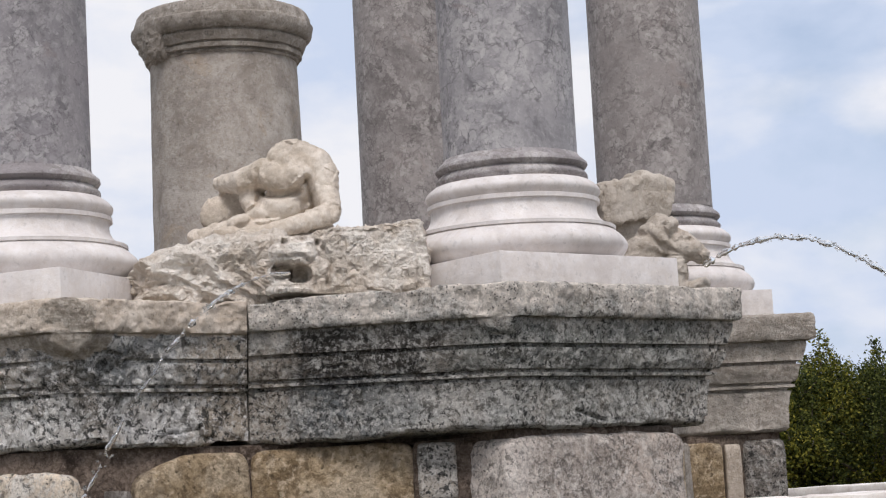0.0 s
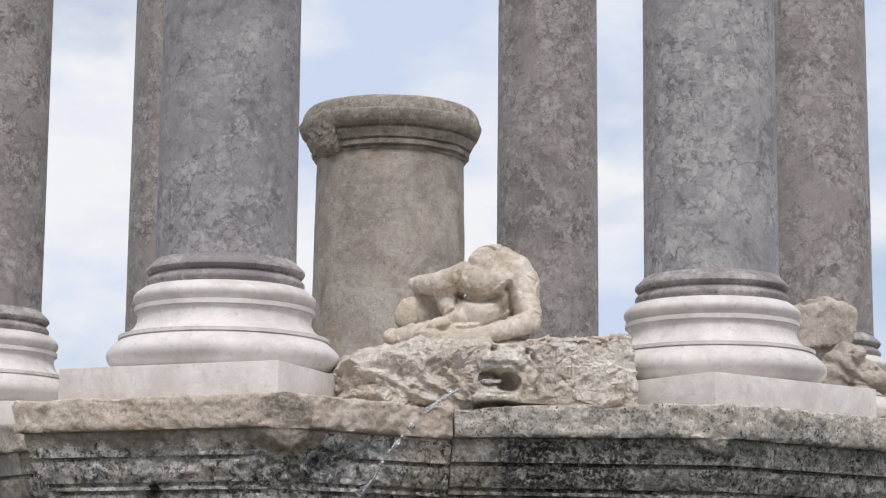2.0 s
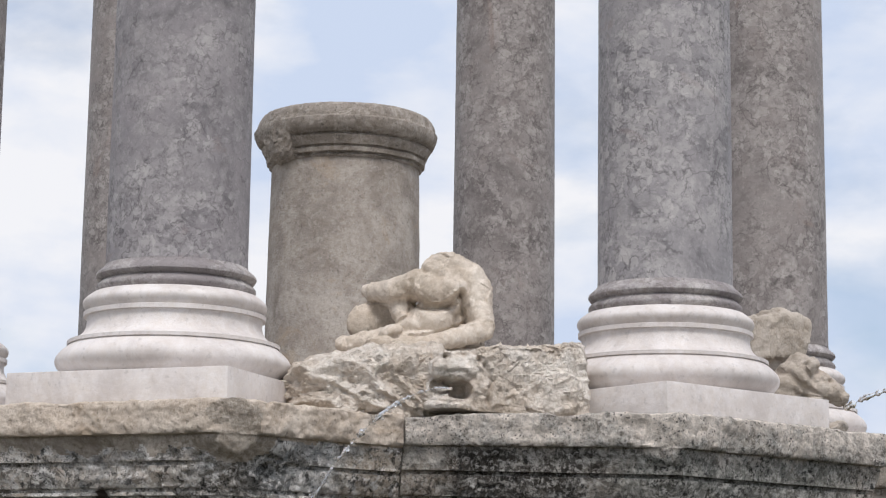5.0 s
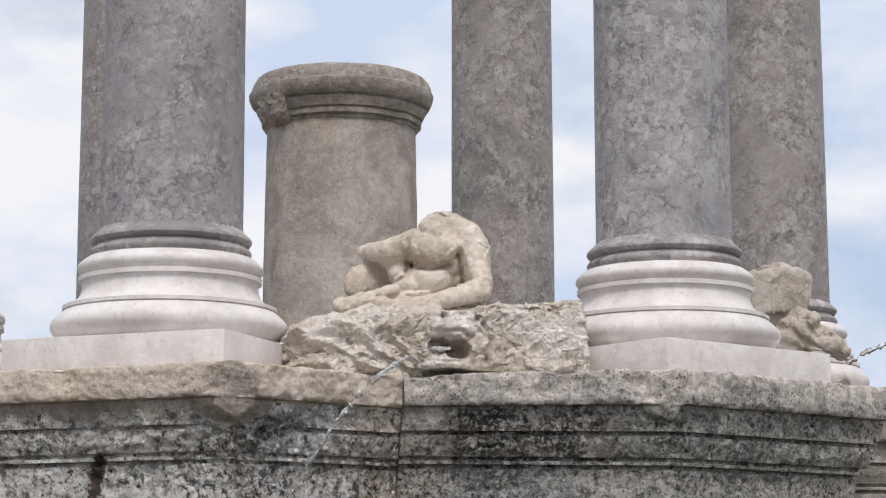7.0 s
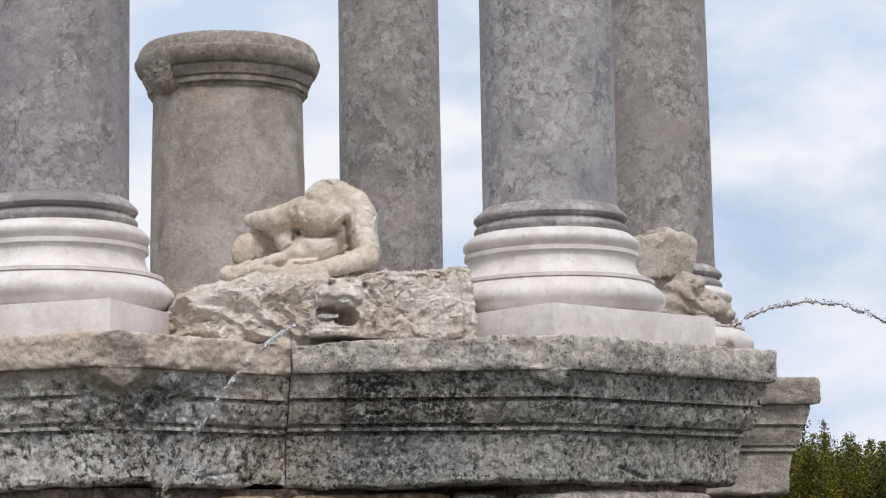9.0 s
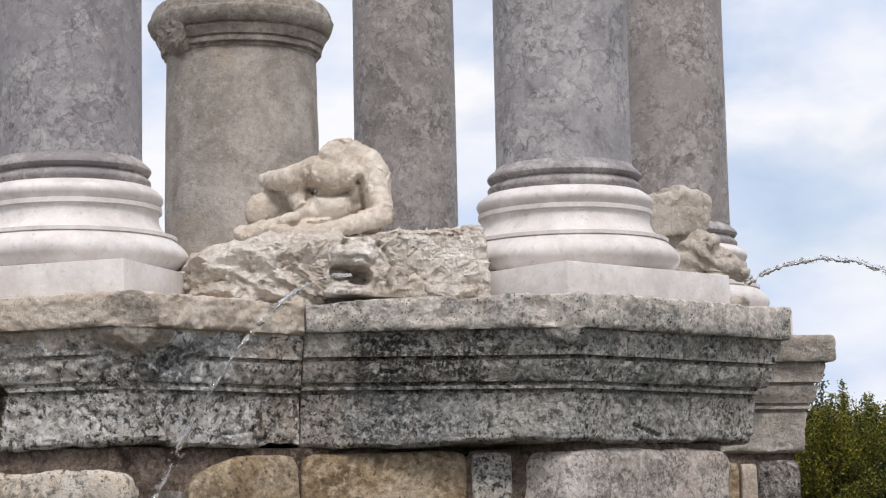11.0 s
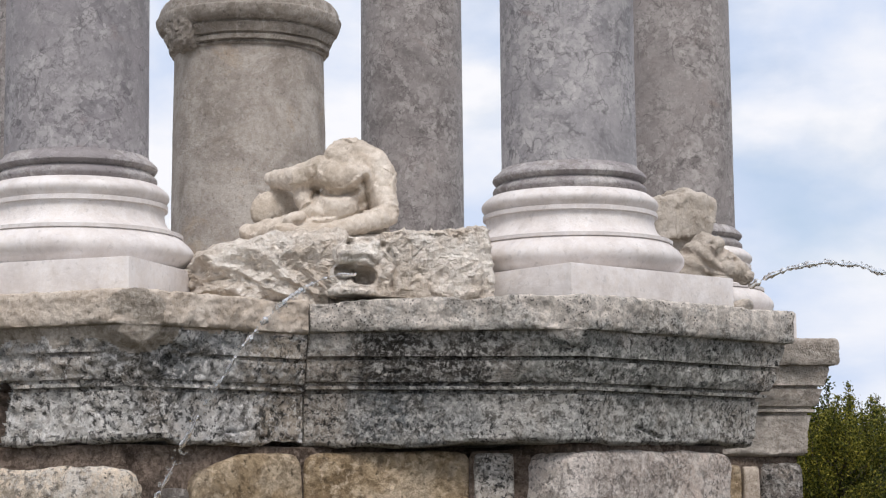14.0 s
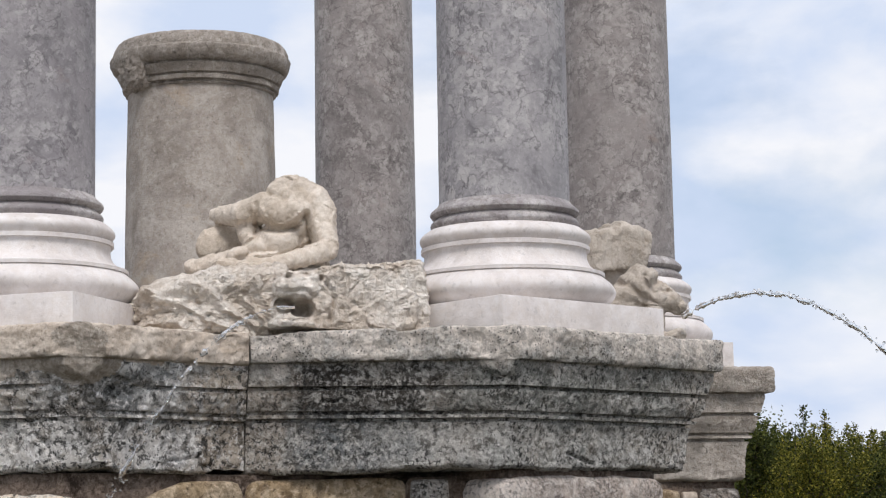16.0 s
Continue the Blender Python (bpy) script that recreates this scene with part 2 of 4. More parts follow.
SHAFT = breccia("grey_breccia", (0.165, 0.158, 0.168), (0.285, 0.275, 0.287), (0.50, 0.48, 0.478), (0.335, 0.318, 0.33))
SHAFT_MAUVE = breccia("mauve_breccia", (0.15, 0.14, 0.15), (0.25, 0.236, 0.248), (0.45, 0.43, 0.432), (0.30, 0.276, 0.29))
SHAFT_WARM = breccia("brown_breccia", (0.15, 0.134, 0.131), (0.255, 0.232, 0.226), (0.46, 0.43, 0.415), (0.30, 0.265, 0.254))
MARBLE = limestone("white_marble", (0.60, 0.563, 0.55), (0.68, 0.645, 0.632), (0.75, 0.72, 0.71), (0.53, 0.485, 0.465), (0.50, 0.72), 0.22, 0.55, 0.16, 30)
MARBLE_GREY = limestone("mauve_marble", (0.31, 0.29, 0.295), (0.41, 0.385, 0.39), (0.57, 0.545, 0.54), (0.27, 0.245, 0.25), (0.5, 0.64), 0.5, 0.65, 0.6, 40)
DRUM = limestone("drum_limestone", (0.31, 0.278, 0.25), (0.40, 0.362, 0.328), (0.50, 0.465, 0.428), (0.43, 0.325, 0.22), (0.58, 0.72), 0.4, 0.85, 0.36, 45)
COLLAR_STONE = limestone("weathered_collar_stone", (0.29, 0.26, 0.23), (0.385, 0.348, 0.312), (0.50, 0.46, 0.42), (0.25, 0.222, 0.195), (0.5, 0.64), 0.6, 0.9, 0.6, 45)
CREAM = limestone("cream_stone", (0.54, 0.475, 0.40), (0.65, 0.575, 0.495), (0.73, 0.665, 0.59), (0.50, 0.41, 0.32), (0.53, 0.7), 0.25, 0.85, 0.42)
ROUGH = hewn("rough_stone", (0.62, 0.54, 0.455), (0.76, 0.685, 0.605), (0.87, 0.82, 0.755), (0.70, 0.57, 0.455))
BOULDER = hewn("boulder_stone", (0.39, 0.34, 0.288), (0.49, 0.435, 0.375), (0.59, 0.535, 0.475), (0.42, 0.325, 0.25), 0.65)
TAN = limestone("tan_limestone", (0.50, 0.43, 0.36), (0.57, 0.495, 0.42), (0.65, 0.58, 0.505), (0.49, 0.38, 0.28), (0.56, 0.72), 0.6, 0.9, 0.5)
BROKEN = limestone("broken_face", (0.38, 0.335, 0.285), (0.48, 0.43, 0.37), (0.58, 0.525, 0.46), (0.30, 0.26, 0.22), (0.5, 0.7), 0.4, 0.92, 0.7)
BEIGE = limestone("beige_limestone", (0.37, 0.33, 0.29), (0.49, 0.445, 0.40), (0.60, 0.555, 0.505), (0.27, 0.25, 0.22), (0.5, 0.66), 0.6, 0.9, 0.62)
OCHRE = limestone("ochre_sandstone", (0.35, 0.255, 0.15), (0.53, 0.405, 0.26), (0.68, 0.56, 0.41), (0.17, 0.14, 0.11), (0.53, 0.66), 0.85, 0.92, 0.9, 42)
MORTAR = limestone("mortar", (0.14, 0.103, 0.082), (0.215, 0.163, 0.13), (0.30, 0.235, 0.19), (0.10, 0.085, 0.075), (0.5, 0.7), 0.6, 0.95, 1.0)
LICHEN = lichened("lichened_stone", (0.37, 0.357, 0.33), (0.74, 0.72, 0.68), (0.022, 0.022, 0.022), (0.23, 0.235, 0.22), (0.48, 0.43, 0.37), 0.85, 0.9, 0.6, (
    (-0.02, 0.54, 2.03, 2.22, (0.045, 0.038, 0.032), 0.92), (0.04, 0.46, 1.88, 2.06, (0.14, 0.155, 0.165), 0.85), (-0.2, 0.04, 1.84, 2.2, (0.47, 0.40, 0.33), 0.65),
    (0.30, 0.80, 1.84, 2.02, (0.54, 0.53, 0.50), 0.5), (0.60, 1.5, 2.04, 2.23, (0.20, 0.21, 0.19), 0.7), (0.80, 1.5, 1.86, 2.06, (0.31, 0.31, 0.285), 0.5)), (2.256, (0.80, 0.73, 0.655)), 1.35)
LICHEN_PALE = lichened("flecked_stone", (0.60, 0.555, 0.50), (0.90, 0.88, 0.85), (0.025, 0.025, 0.024), (0.30, 0.30, 0.30), (0.60, 0.52, 0.44), 0.6, 0.88, 0.85, (
    (-0.66, -0.33, 2.06, 2.26, (0.30, 0.325, 0.34), 0.75), (-0.33, -0.10, 1.84, 2.22, (0.50, 0.42, 0.33), 0.75), (-0.82, -0.52, 1.92, 2.18, (0.12, 0.12, 0.11), 0.55),
    (-1.4, -0.72, 1.84, 2.05, (0.76, 0.74, 0.70), 0.6), (-0.64, -0.36, 1.86, 2.0, (0.66, 0.66, 0.66), 0.6)), None, 1.35)
PITTED = lichened("pitted_stone", (0.46, 0.42, 0.375), (0.76, 0.73, 0.68), (0.03, 0.03, 0.029), (0.26, 0.25, 0.23), (0.52, 0.46, 0.39), 0.7, 0.9, 0.7)
PALE_BLOCK = lichened("pale_block_stone", (0.57, 0.49, 0.43), (0.82, 0.76, 0.70), (0.07, 0.06, 0.055), (0.42, 0.36, 0.315), (0.65, 0.54, 0.46), 0.75, 0.62, 0.6, (
    (-0.28, 0.1, -0.4, 0.9, (0.36, 0.32, 0.29), 0.6), (-0.5, -0.30, -0.4, 0.9, (0.80, 0.73, 0.67), 0.7)))
PITTED_DARK = lichened("dark_pitted_stone", (0.26, 0.235, 0.21), (0.72, 0.69, 0.65), (0.02, 0.02, 0.02), (0.15, 0.14, 0.13), (0.34, 0.29, 0.245), 0.65, 0.9, 0.6, (), None, 1.5)
BLOTCHED = lichened("blotched_tan_stone", (0.60, 0.52, 0.43), (0.80, 0.76, 0.70), (0.05, 0.047, 0.04), (0.34, 0.315, 0.265), (0.66, 0.55, 0.42), 0.55, 0.7, 0.65, (
    (-0.6, 0.6, 0.39, 0.6, (0.86, 0.73, 0.58), 0.95), (-0.6, 0.6, -0.2, 0.33, (0.42, 0.40, 0.345), 0.5)))
RIM = limestone("rim_marble", (0.64, 0.585, 0.55), (0.78, 0.735, 0.70), (0.84, 0.81, 0.78), (0.57, 0.51, 0.47), (0.6, 0.85), 0.15, 0.6, 0.15)
RUBBLE = limestone("rubble_stone", (0.27, 0.24, 0.215), (0.42, 0.385, 0.35), (0.60, 0.56, 0.51), (0.16, 0.145, 0.13), (0.5, 0.7), 0.6, 0.92, 1.0)
EARTH = limestone("dry_earth", (0.14, 0.12, 0.07), (0.2, 0.175, 0.11), (0.28, 0.24, 0.16), (0.09, 0.11, 0.04), (0.48, 0.62), 0.2, 0.95, 0.8, 9)


def leafy(name, dark, mid, pale):
    n = Nodes(name, 0.8)
    geo = n.t.nodes.new("ShaderNodeNewGeometry")
    c = n.ramp(geo.outputs["Random Per Island"], (0.05, dark), (0.55, mid), (0.95, pale))
    c = n.mix(n.ramp(n.noise(1.1, 3), (0.35, 0.0), (0.7, 0.6)), c, n.mix(1.0, c, (1.25, 1.1, 0.6), "MULTIPLY"))
    n.p.inputs["Subsurface Weight"].default_value = 0.0
    m = n.done(c)
    tr = n.t.nodes.new("ShaderNodeBsdfTranslucent")
    mixer = n.t.nodes.new("ShaderNodeMixShader")
    mixer.inputs[0].default_value = 0.3
    n.link(c, tr.inputs[0])
    n.link(n.p.outputs[0], mixer.inputs[1])
    n.link(tr.outputs[0], mixer.inputs[2])
    n.link(mixer.outputs[0], n.t.nodes["Material Output"].inputs[0])
    return m


LEAF = leafy("leaves", (0.024, 0.034, 0.007), (0.105, 0.118, 0.018), (0.30, 0.275, 0.05))
LEAF_DARK = leafy("dark_leaves", (0.018, 0.028, 0.009), (0.06, 0.078, 0.018), (0.13, 0.145, 0.036))
BARK = limestone("bark", (0.06, 0.05, 0.04), (0.11, 0.09, 0.07), (0.17, 0.15, 0.12), None, (0.5, 0.7), 0.5, 0.95, 0.9)

_w = Nodes("water", 0.03)
_w.p.inputs["Transmission Weight"].default_value, _w.p.inputs["IOR"].default_value = 1.0, 1.33
_w.p.inputs["Specular IOR Level"].default_value = 0.5
WATER = _w.done((0.95, 0.97, 0.98), (_w.noise(60, 3), 0.004, 0.5))


# ---- mesh tools ----
def finish(name, bm, material, sharp=40):
    me = bpy.data.meshes.new(name)
    bm.to_mesh(me)
    bm.free()
    for mt in material if isinstance(material, (list, tuple)) else (material,):
        me.materials.append(mt)
    for p in me.polygons:
        p.use_smooth = True
    if sharp:
        me.set_sharp_from_angle(angle=radians(sharp))
    return me


def part(name, bm, material, parent=None, label="", m=None, sharp=40):
    ob = new(name, finish(name, bm, material, sharp))
    if m:
        ob.matrix_basis = m
    if parent:
        ob.parent = parent
    return tagged(ob, label)


def thing(name, label, category, m=None, group="", kind=""):
    ob = new(name)
    ob.empty_display_size = 0.1
    if m:
        ob.matrix_basis = m
    return tagged(ob, label, category, group, kind)


def fbm(p, octaves=4):
    return noise.fractal(p, 1.0, 2.0, octaves)


def ridged(p):
    """Sharp-crested relief, as of broken stone."""
    h, amp, f = 0.0, 1.0, 1.0
    for k in range(4):
        h += amp * (0.35 - abs(noise.noise(p * f + Vector((k * 5.1, 0, 0)))))
        amp, f = amp * 0.55, f * 2.1
    return h


def facets(p, f):
    """Little planes at chance angles, as a chisel leaves them."""
    q = p * f
    c = noise.voronoi(q)[1][0]
    r = noise.cell_vector(c * 7.3)
    return (q - c).dot(r - Vector((0.5, 0.5, 0.5))) + 0.35 * (r.x - 0.5)


def lathe(profile, n=96, wobble=0.0, seed=0.0):
    bm = bmesh.new()
    rings = []
    for r, z in profile:
        ring = []
        for i in range(n):
            a = 2 * math.pi * i / n
            q = Vector((math.cos(a), math.sin(a), z * 3 + seed))
            rr = r * (1 + wobble * fbm(q * 3, 3)) + wobble * 0.6 * fbm(q * 12, 2) * 0.3
            ring.append(bm.verts.new((rr * math.cos(a), rr * math.sin(a), z)))
        rings.append(ring)
    for a, b in zip(rings, rings[1:]):
        for i in range(n):
            bm.faces.new((a[i], a[(i + 1) % n], b[(i + 1) % n], b[i]))
    bm.faces.new(rings[0][::-1])
    bm.faces.new(rings[-1])
    return bm


def arc(r0, z0, r1, z1, bulge, n=8):
    """Points of a rounded moulding from (r0, z0) to (r1, z1), standing out by bulge."""
    out = []
    for i in range(n + 1):
        f = i / n
        b = bulge * math.sin(math.pi * f)
        out.append((r0 + (r1 - r0) * f + b, z0 + (z1 - z0) * f))
    return out


def slab(x, y, z, bevel=0.008, seed=0.0, rough=0.0, cuts=0):
    """A cut block, its base at z = 0, with eased edges."""
    bm = bmesh.new()
    bmesh.ops.create_cube(bm, size=1, matrix=Matrix.Diagonal((x, y, z, 1)) @ Matrix.Translation((0, 0, 0.5)))
    bmesh.ops.bevel(bm, geom=bm.edges[:], offset=bevel, segments=2, affect="EDGES", profile=0.6)
    if cuts:
        bmesh.ops.subdivide_edges(bm, edges=[e for e in bm.edges if e.calc_length() > bevel * 3], cuts=cuts, use_grid_fill=True)
        for v in bm.verts:
            q = v.co * 9 + Vector((seed, seed * 2, 0))
            v.co += Vector((fbm(q), fbm(q + Vector((9, 0, 0))), fbm(q + Vector((0, 9, 0))))) * rough
    return bm


def rock(size, seed, boxy=4.0, sub=5, rough=0.06, fine=0.015, chisel=0.0, hack=0.0):
    """A rough block: a rounded box, knocked about by several scales of relief; its base at z = 0."""
    bm = bmesh.new()
    bmesh.ops.create_icosphere(bm, subdivisions=sub, radius=1)
    off = Vector((seed * 3.7, seed * 1.3, seed * 2.1))
    sx, sy, sz = (k / 2 for k in size)
    mean = (sx * sy * sz) ** (1 / 3)
    for v in bm.verts:
        d = v.co.normalized()
        k = (abs(d.x) ** boxy + abs(d.y) ** boxy + abs(d.z) ** boxy) ** (-1 / boxy)
        p = Vector((d.x * k * sx, d.y * k * sy, d.z * k * sz))
        q = p / mean
        s = rough * fbm(q * 1.3 + off, 3) + rough * 0.6 * (0.5 - noise.voronoi(q * 2.2 + off)[0][0])
        s += fine * fbm(q * 6 + off, 4) + (hack * (0.45 * ridged(q * 3.2 + off) + 0.9 * facets(q + off, 3.0) + 0.45 * facets(q + off, 8.0)) if hack else 0.0)
        if chisel:
            s += chisel * (noise.voronoi(q * 7 + off)[0][0] - 0.35)
        v.co = p + d * s * mean * 2
        v.co.z += sz
    return bm


def fuse(balls, voxel, smooth=3):
    """One skin over many ellipsoids or boxes: (centre, radii, Euler degrees, and True for a box)."""
    bm = bmesh.new()
    for c, r, e, *square in balls:
        m = Matrix.LocRotScale(c, Euler([radians(k) for k in e]), r)
        if square:
            bmesh.ops.create_cube(bm, size=2, matrix=m)
        else:
            bmesh.ops.create_icosphere(bm, subdivisions=3, radius=1, matrix=m)
    me = bpy.data.meshes.new("blank")
    bm.to_mesh(me)
    bm.free()
    ob = new("blank", me)
    mod = ob.modifiers.new("skin", "REMESH")
    mod.mode, mod.voxel_size = "VOXEL", voxel
    if smooth:
        sm = ob.modifiers.new("soften", "SMOOTH")
        sm.iterations, sm.factor = smooth, 0.5
    dg = bpy.context.evaluated_depsgraph_get()
    made = bpy.data.meshes.new_from_object(ob.evaluated_get(dg))
    bpy.data.objects.remove(ob)
    out = bmesh.new()
    out.from_mesh(made)
    bpy.data.meshes.remove(made)
    bpy.data.meshes.remove(me)
    return out


def limb(a, b, ra, rb, n=6):
    a, b = Vector(a), Vector(b)
    return [(a.lerp(b, i / (n - 1)), (ra + (rb - ra) * i / (n - 1),) * 3, (0, 0, 0)) for i in range(n)]


def seg_gap(p, a, b):
    """How far p lies from the line a-b, seen from the front; a and b are (x, z)."""
    t = max(0.0, min(1.0, ((p.x - a[0]) * (b[0] - a[0]) + (p.z - a[1]) * (b[1] - a[1])) / ((b[0] - a[0]) ** 2 + (b[1] - a[1]) ** 2)))
    return math.hypot(p.x - a[0] - t * (b[0] - a[0]), p.z - a[1] - t * (b[1] - a[1]))


# ---- the plan: a six-sided podium with a pier and a column at each corner ----
TOP = 2.353          # upper face of the cornice
RING = 1.8           # column axes from the middle
PIER = 0.42          # half width of the piers' frieze
RECESS = 1.775       # frieze of the sides between the piers, from the middle
CORNERS = (240, 300, 0, 60, 120, 180)


SHIFT = {0: Vector((0.004, -0.045)), 180: Vector((-0.05, -0.09)), 120: Vector((-0.09, -0.06)), 60: Vector((0.005, 0.0))}   # corners out of true


def at_corner(a, u, v):
    c, s = math.cos(radians(a)), math.sin(radians(a))
    return Vector(((RING + u) * c - v * s, (RING + u) * s + v * c)) + SHIFT.get(a, Vector((0, 0)))


def side_point(a, v):
    """A point on the frieze line of the side that faces the direction a."""
    c, s = math.cos(radians(a)), math.sin(radians(a))
    return Vector((RECESS * c - v * s, RECESS * s + v * c))


WIDE = {(300, 1): 0.108}     # one pier is wider on one side


def half(a, sgn):
    return PIER + WIDE.get((a, sgn), 0.0)


def pier_foot(a, sgn):
    """Where the pier's flank meets the frieze of the next side."""
    if (a, sgn) == (240, 1):            # this flank runs askew to the joint
        return at_corner(240, PIER, PIER).lerp(side_point(270, -0.125), 0.95)
    p, c = at_corner(a, 0, sgn * half(a, sgn)), Vector((math.cos(radians(a)), math.sin(radians(a))))
    b = a + 30 * sgn
    nrm = Vector((math.cos(radians(b)), math.sin(radians(b))))
    return p + c * ((RECESS - p.dot(nrm)) / c.dot(nrm))


PROFILE = [(-0.30, 0.0), (0.098, 0.0), (0.108, -0.006), (0.112, -0.02), (0.112, -0.100), (0.106, -0.112), (0.078, -0.116), (0.078, -0.13), (0.072, -0.155),
           (0.065, -0.18), (0.064, -0.197), (0.042, -0.199), (0.041, -0.210), (0.057, -0.212), (0.053, -0.232), (0.044, -0.258), (0.033, -0.283),
           (0.014, -0.285), (0.013, -0.295), (0.028, -0.297), (0.026, -0.308), (0.0, -0.310), (-0.001, -0.321), (0.014, -0.323), (0.006, -0.352),
           (0.001, -0.39), (0.0, -0.485), (-0.014, -0.497), (-0.30, -0.50)]


def dense(points, step):
    out = [points[0]]
    for a, b in zip(points, points[1:]):
        k = max(1, math.ceil(math.dist(a, b) / step)) if a[0] > -0.2 and b[0] > -0.2 else 1
        out += [tuple(a[j] + (b[j] - a[j]) * i / k for j in range(2)) for i in range(1, k + 1)]
    return out


def cornice_block(line, step, rough, seed, chips=(), second=None, cracks=(), lean=0.0, ends=(None, None), worn=(), bites=()):
    """One block of the cornice, drawn along its frieze line. chips: broken corners ((x, y), how far in, how far down, filling below)."""
    prof = dense(PROFILE, step)
    turned = {}
    for (cx, cy), *_ in chips:
        best = min((Vector(p) for p in line[1:-1]), key=lambda p: (p - Vector((cx, cy))).length)
        away = (Vector((cx, cy)) - best).normalized()
        turned[(cx, cy)] = Vector((away.x, away.y, 0.0))
    pts = [Vector(p) for p in line]
    nrm = [Vector((b.y - a.y, a.x - b.x)).normalized() for a, b in zip(pts, pts[1:])]
    stations = []
    for i, (a, b) in enumerate(zip(pts, pts[1:])):
        k = max(2, math.ceil((b - a).length / step))
        n0 = (ends[0] or nrm[i]) if i == 0 else (nrm[i - 1] + nrm[i]) / (1 + nrm[i - 1].dot(nrm[i]))
        n1 = (ends[1] or nrm[i]) if i == len(nrm) - 1 else (nrm[i + 1] + nrm[i]) / (1 + nrm[i + 1].dot(nrm[i]))
        for j in range(k + (i == len(nrm) - 1)):
            f = j / k
            stations.append((a.lerp(b, f), n0.lerp(n1, f), nrm[i]))
    bm = bmesh.new()
    rows = []
    for c, n, face in stations:
        row = []
        for off, z in prof:
            for x0, x1, z0, z1, much in worn:       # mouldings weathered to a rough slope
                q = Vector((c.x * 6, z * 6, seed))
                k = min(1.0, max(0.0, 4 * min(c.x - x0, x1 - c.x) / (x1 - x0) + 1.4 * fbm(q, 3))) * min(1.0, max(0.0, 5 * min(z1 - z, z - z0) / (z1 - z0)))
                slope = 0.066 * (z + 0.33) / 0.2 if z > -0.33 else 0.0
                off += (slope - 0.008 + 0.020 * fbm(q * 5, 4) - off) * k * much if off > -0.2 else 0.0
            p = Vector((c.x + n.x * off, c.y + n.y * off, TOP + z + lean * (0.5 - max(0.0, min(1.0, (c.x + 0.13) / 0.85))) * math.sin(math.pi * min(1.0, -z / 0.5))))
            if off > -0.2:
                q = p + Vector((seed, 0, 0))
                d = rough * (0.8 * fbm(q * 7, 3) + 0.6 * fbm(q * 30, 3) + 0.5 * fbm(q * 62, 2))
                edge = 1.0 if off > 0.085 or z < -0.46 else 0.25
                d -= rough * 4.5 * edge * max(0.0, fbm(q * 5 + Vector((0, 5, 3)), 4) - 0.15)
                for x0, z0, x1, z1, w in cracks:
                    t = max(0.0, min(1.0, ((p.x - x0) * (x1 - x0) + (z - z0) * (z1 - z0)) / ((x1 - x0) ** 2 + (z1 - z0) ** 2)))
                    gap = math.hypot(p.x - x0 - t * (x1 - x0) + 0.012 * fbm(q * 20), z - z0 - t * (z1 - z0) + 0.012 * fbm(q * 17))
                    if gap < w:
                        d -= 1.6 * w * (1 - gap / w)
                dirn = (Vector((n.x, n.y, 0)) * 0.9 + Vector((0, 0, 0.5 if z > -0.01 else 0))).normalized()
                p = p + dirn * d
                for (cx, cy), into, low, fill in chips:
                    out = turned[(cx, cy)]
                    reach = (p - Vector((cx, cy, p.z))).dot(out) + into * (1 + 0.9 * (z / low) ** 2)
                    rag = 0.004 * fbm(q * 16, 3) + 0.003 * fbm(q * 50, 2)
                    if z > low and reach > 0:
                        p -= out * (reach + rag)
                    elif fill and low < z < -0.1:
                        side = (p - Vector((cx, cy, p.z)) - out * (p - Vector((cx, cy, p.z))).dot(out)).length
                        k = 1 - (side / 0.09) ** 2 - ((z + 0.1) / (low + 0.1)) ** 2
                        if k > 0:
                            p += out * (min(-reach, fill * k ** 0.4) - rag)
                if z < -0.47:
                    p.z += 0.012 * fbm(q * 6 + Vector((0, 0, 9)), 3) + 0.02 * max(0.0, fbm(q * 3, 2))
                for x0, x1, high in bites:
                    k = min(1.0, max(0.0, 3.5 * min(c.x - x0, x1 - c.x) / (x1 - x0)))
                    if k and z < -0.5 + high + 0.06:
                        p.z = max(p.z, TOP - 0.5 + high * k + 0.010 * fbm(q * 14, 3))
            row.append(bm.verts.new(p))
        rows.append(row)
    for a, b in zip(rows, rows[1:]):
        for i in range(len(prof) - 1):
            f = bm.faces.new((a[i], a[i + 1], b[i + 1], b[i]))
            if second:
                m = f.calc_center_median()
                f.material_index = int(second(m))
    for row, flip in ((rows[0], False), (rows[-1], True)):
        bm.faces.new(row[::-1] if flip else row)
    bmesh.ops.recalc_face_normals(bm, faces=bm.faces[:])
    return bm


podium = thing("podium", "six-sided stone fountain podium with weathered moulded cornice", "podium", kind="structure")
JOINT = {240: -0.125, 300: 0.03, 0: 0.0, 60: 0.0, 120: 0.0, 180: -0.05}     # joint on the side after each corner, along it


def block_line(a, gap=0.003):
    """Frieze line of the block round one corner, from joint to joint."""
    before, after = JOINT[(a - 60) % 360], JOINT[a]
    if a == 240:
        return [side_point(a - 30, before + gap), pier_foot(a, -1), at_corner(a, PIER, -PIER), at_corner(a, PIER, PIER), side_point(a + 30, after - gap)]
    if a == 300:        # one straight flank from the joint to the corner
        return [side_point(a - 30, before + gap), at_corner(a, PIER, -PIER), at_corner(a, PIER, half(a, 1)), pier_foot(a, 1), side_point(a + 30, after - gap)]
    return [side_point(a - 30, before + gap), pier_foot(a, -1), at_corner(a, PIER, -half(a, -1)), at_corner(a, PIER, half(a, 1)), pier_foot(a, 1),
            side_point(a + 30, after - gap)]


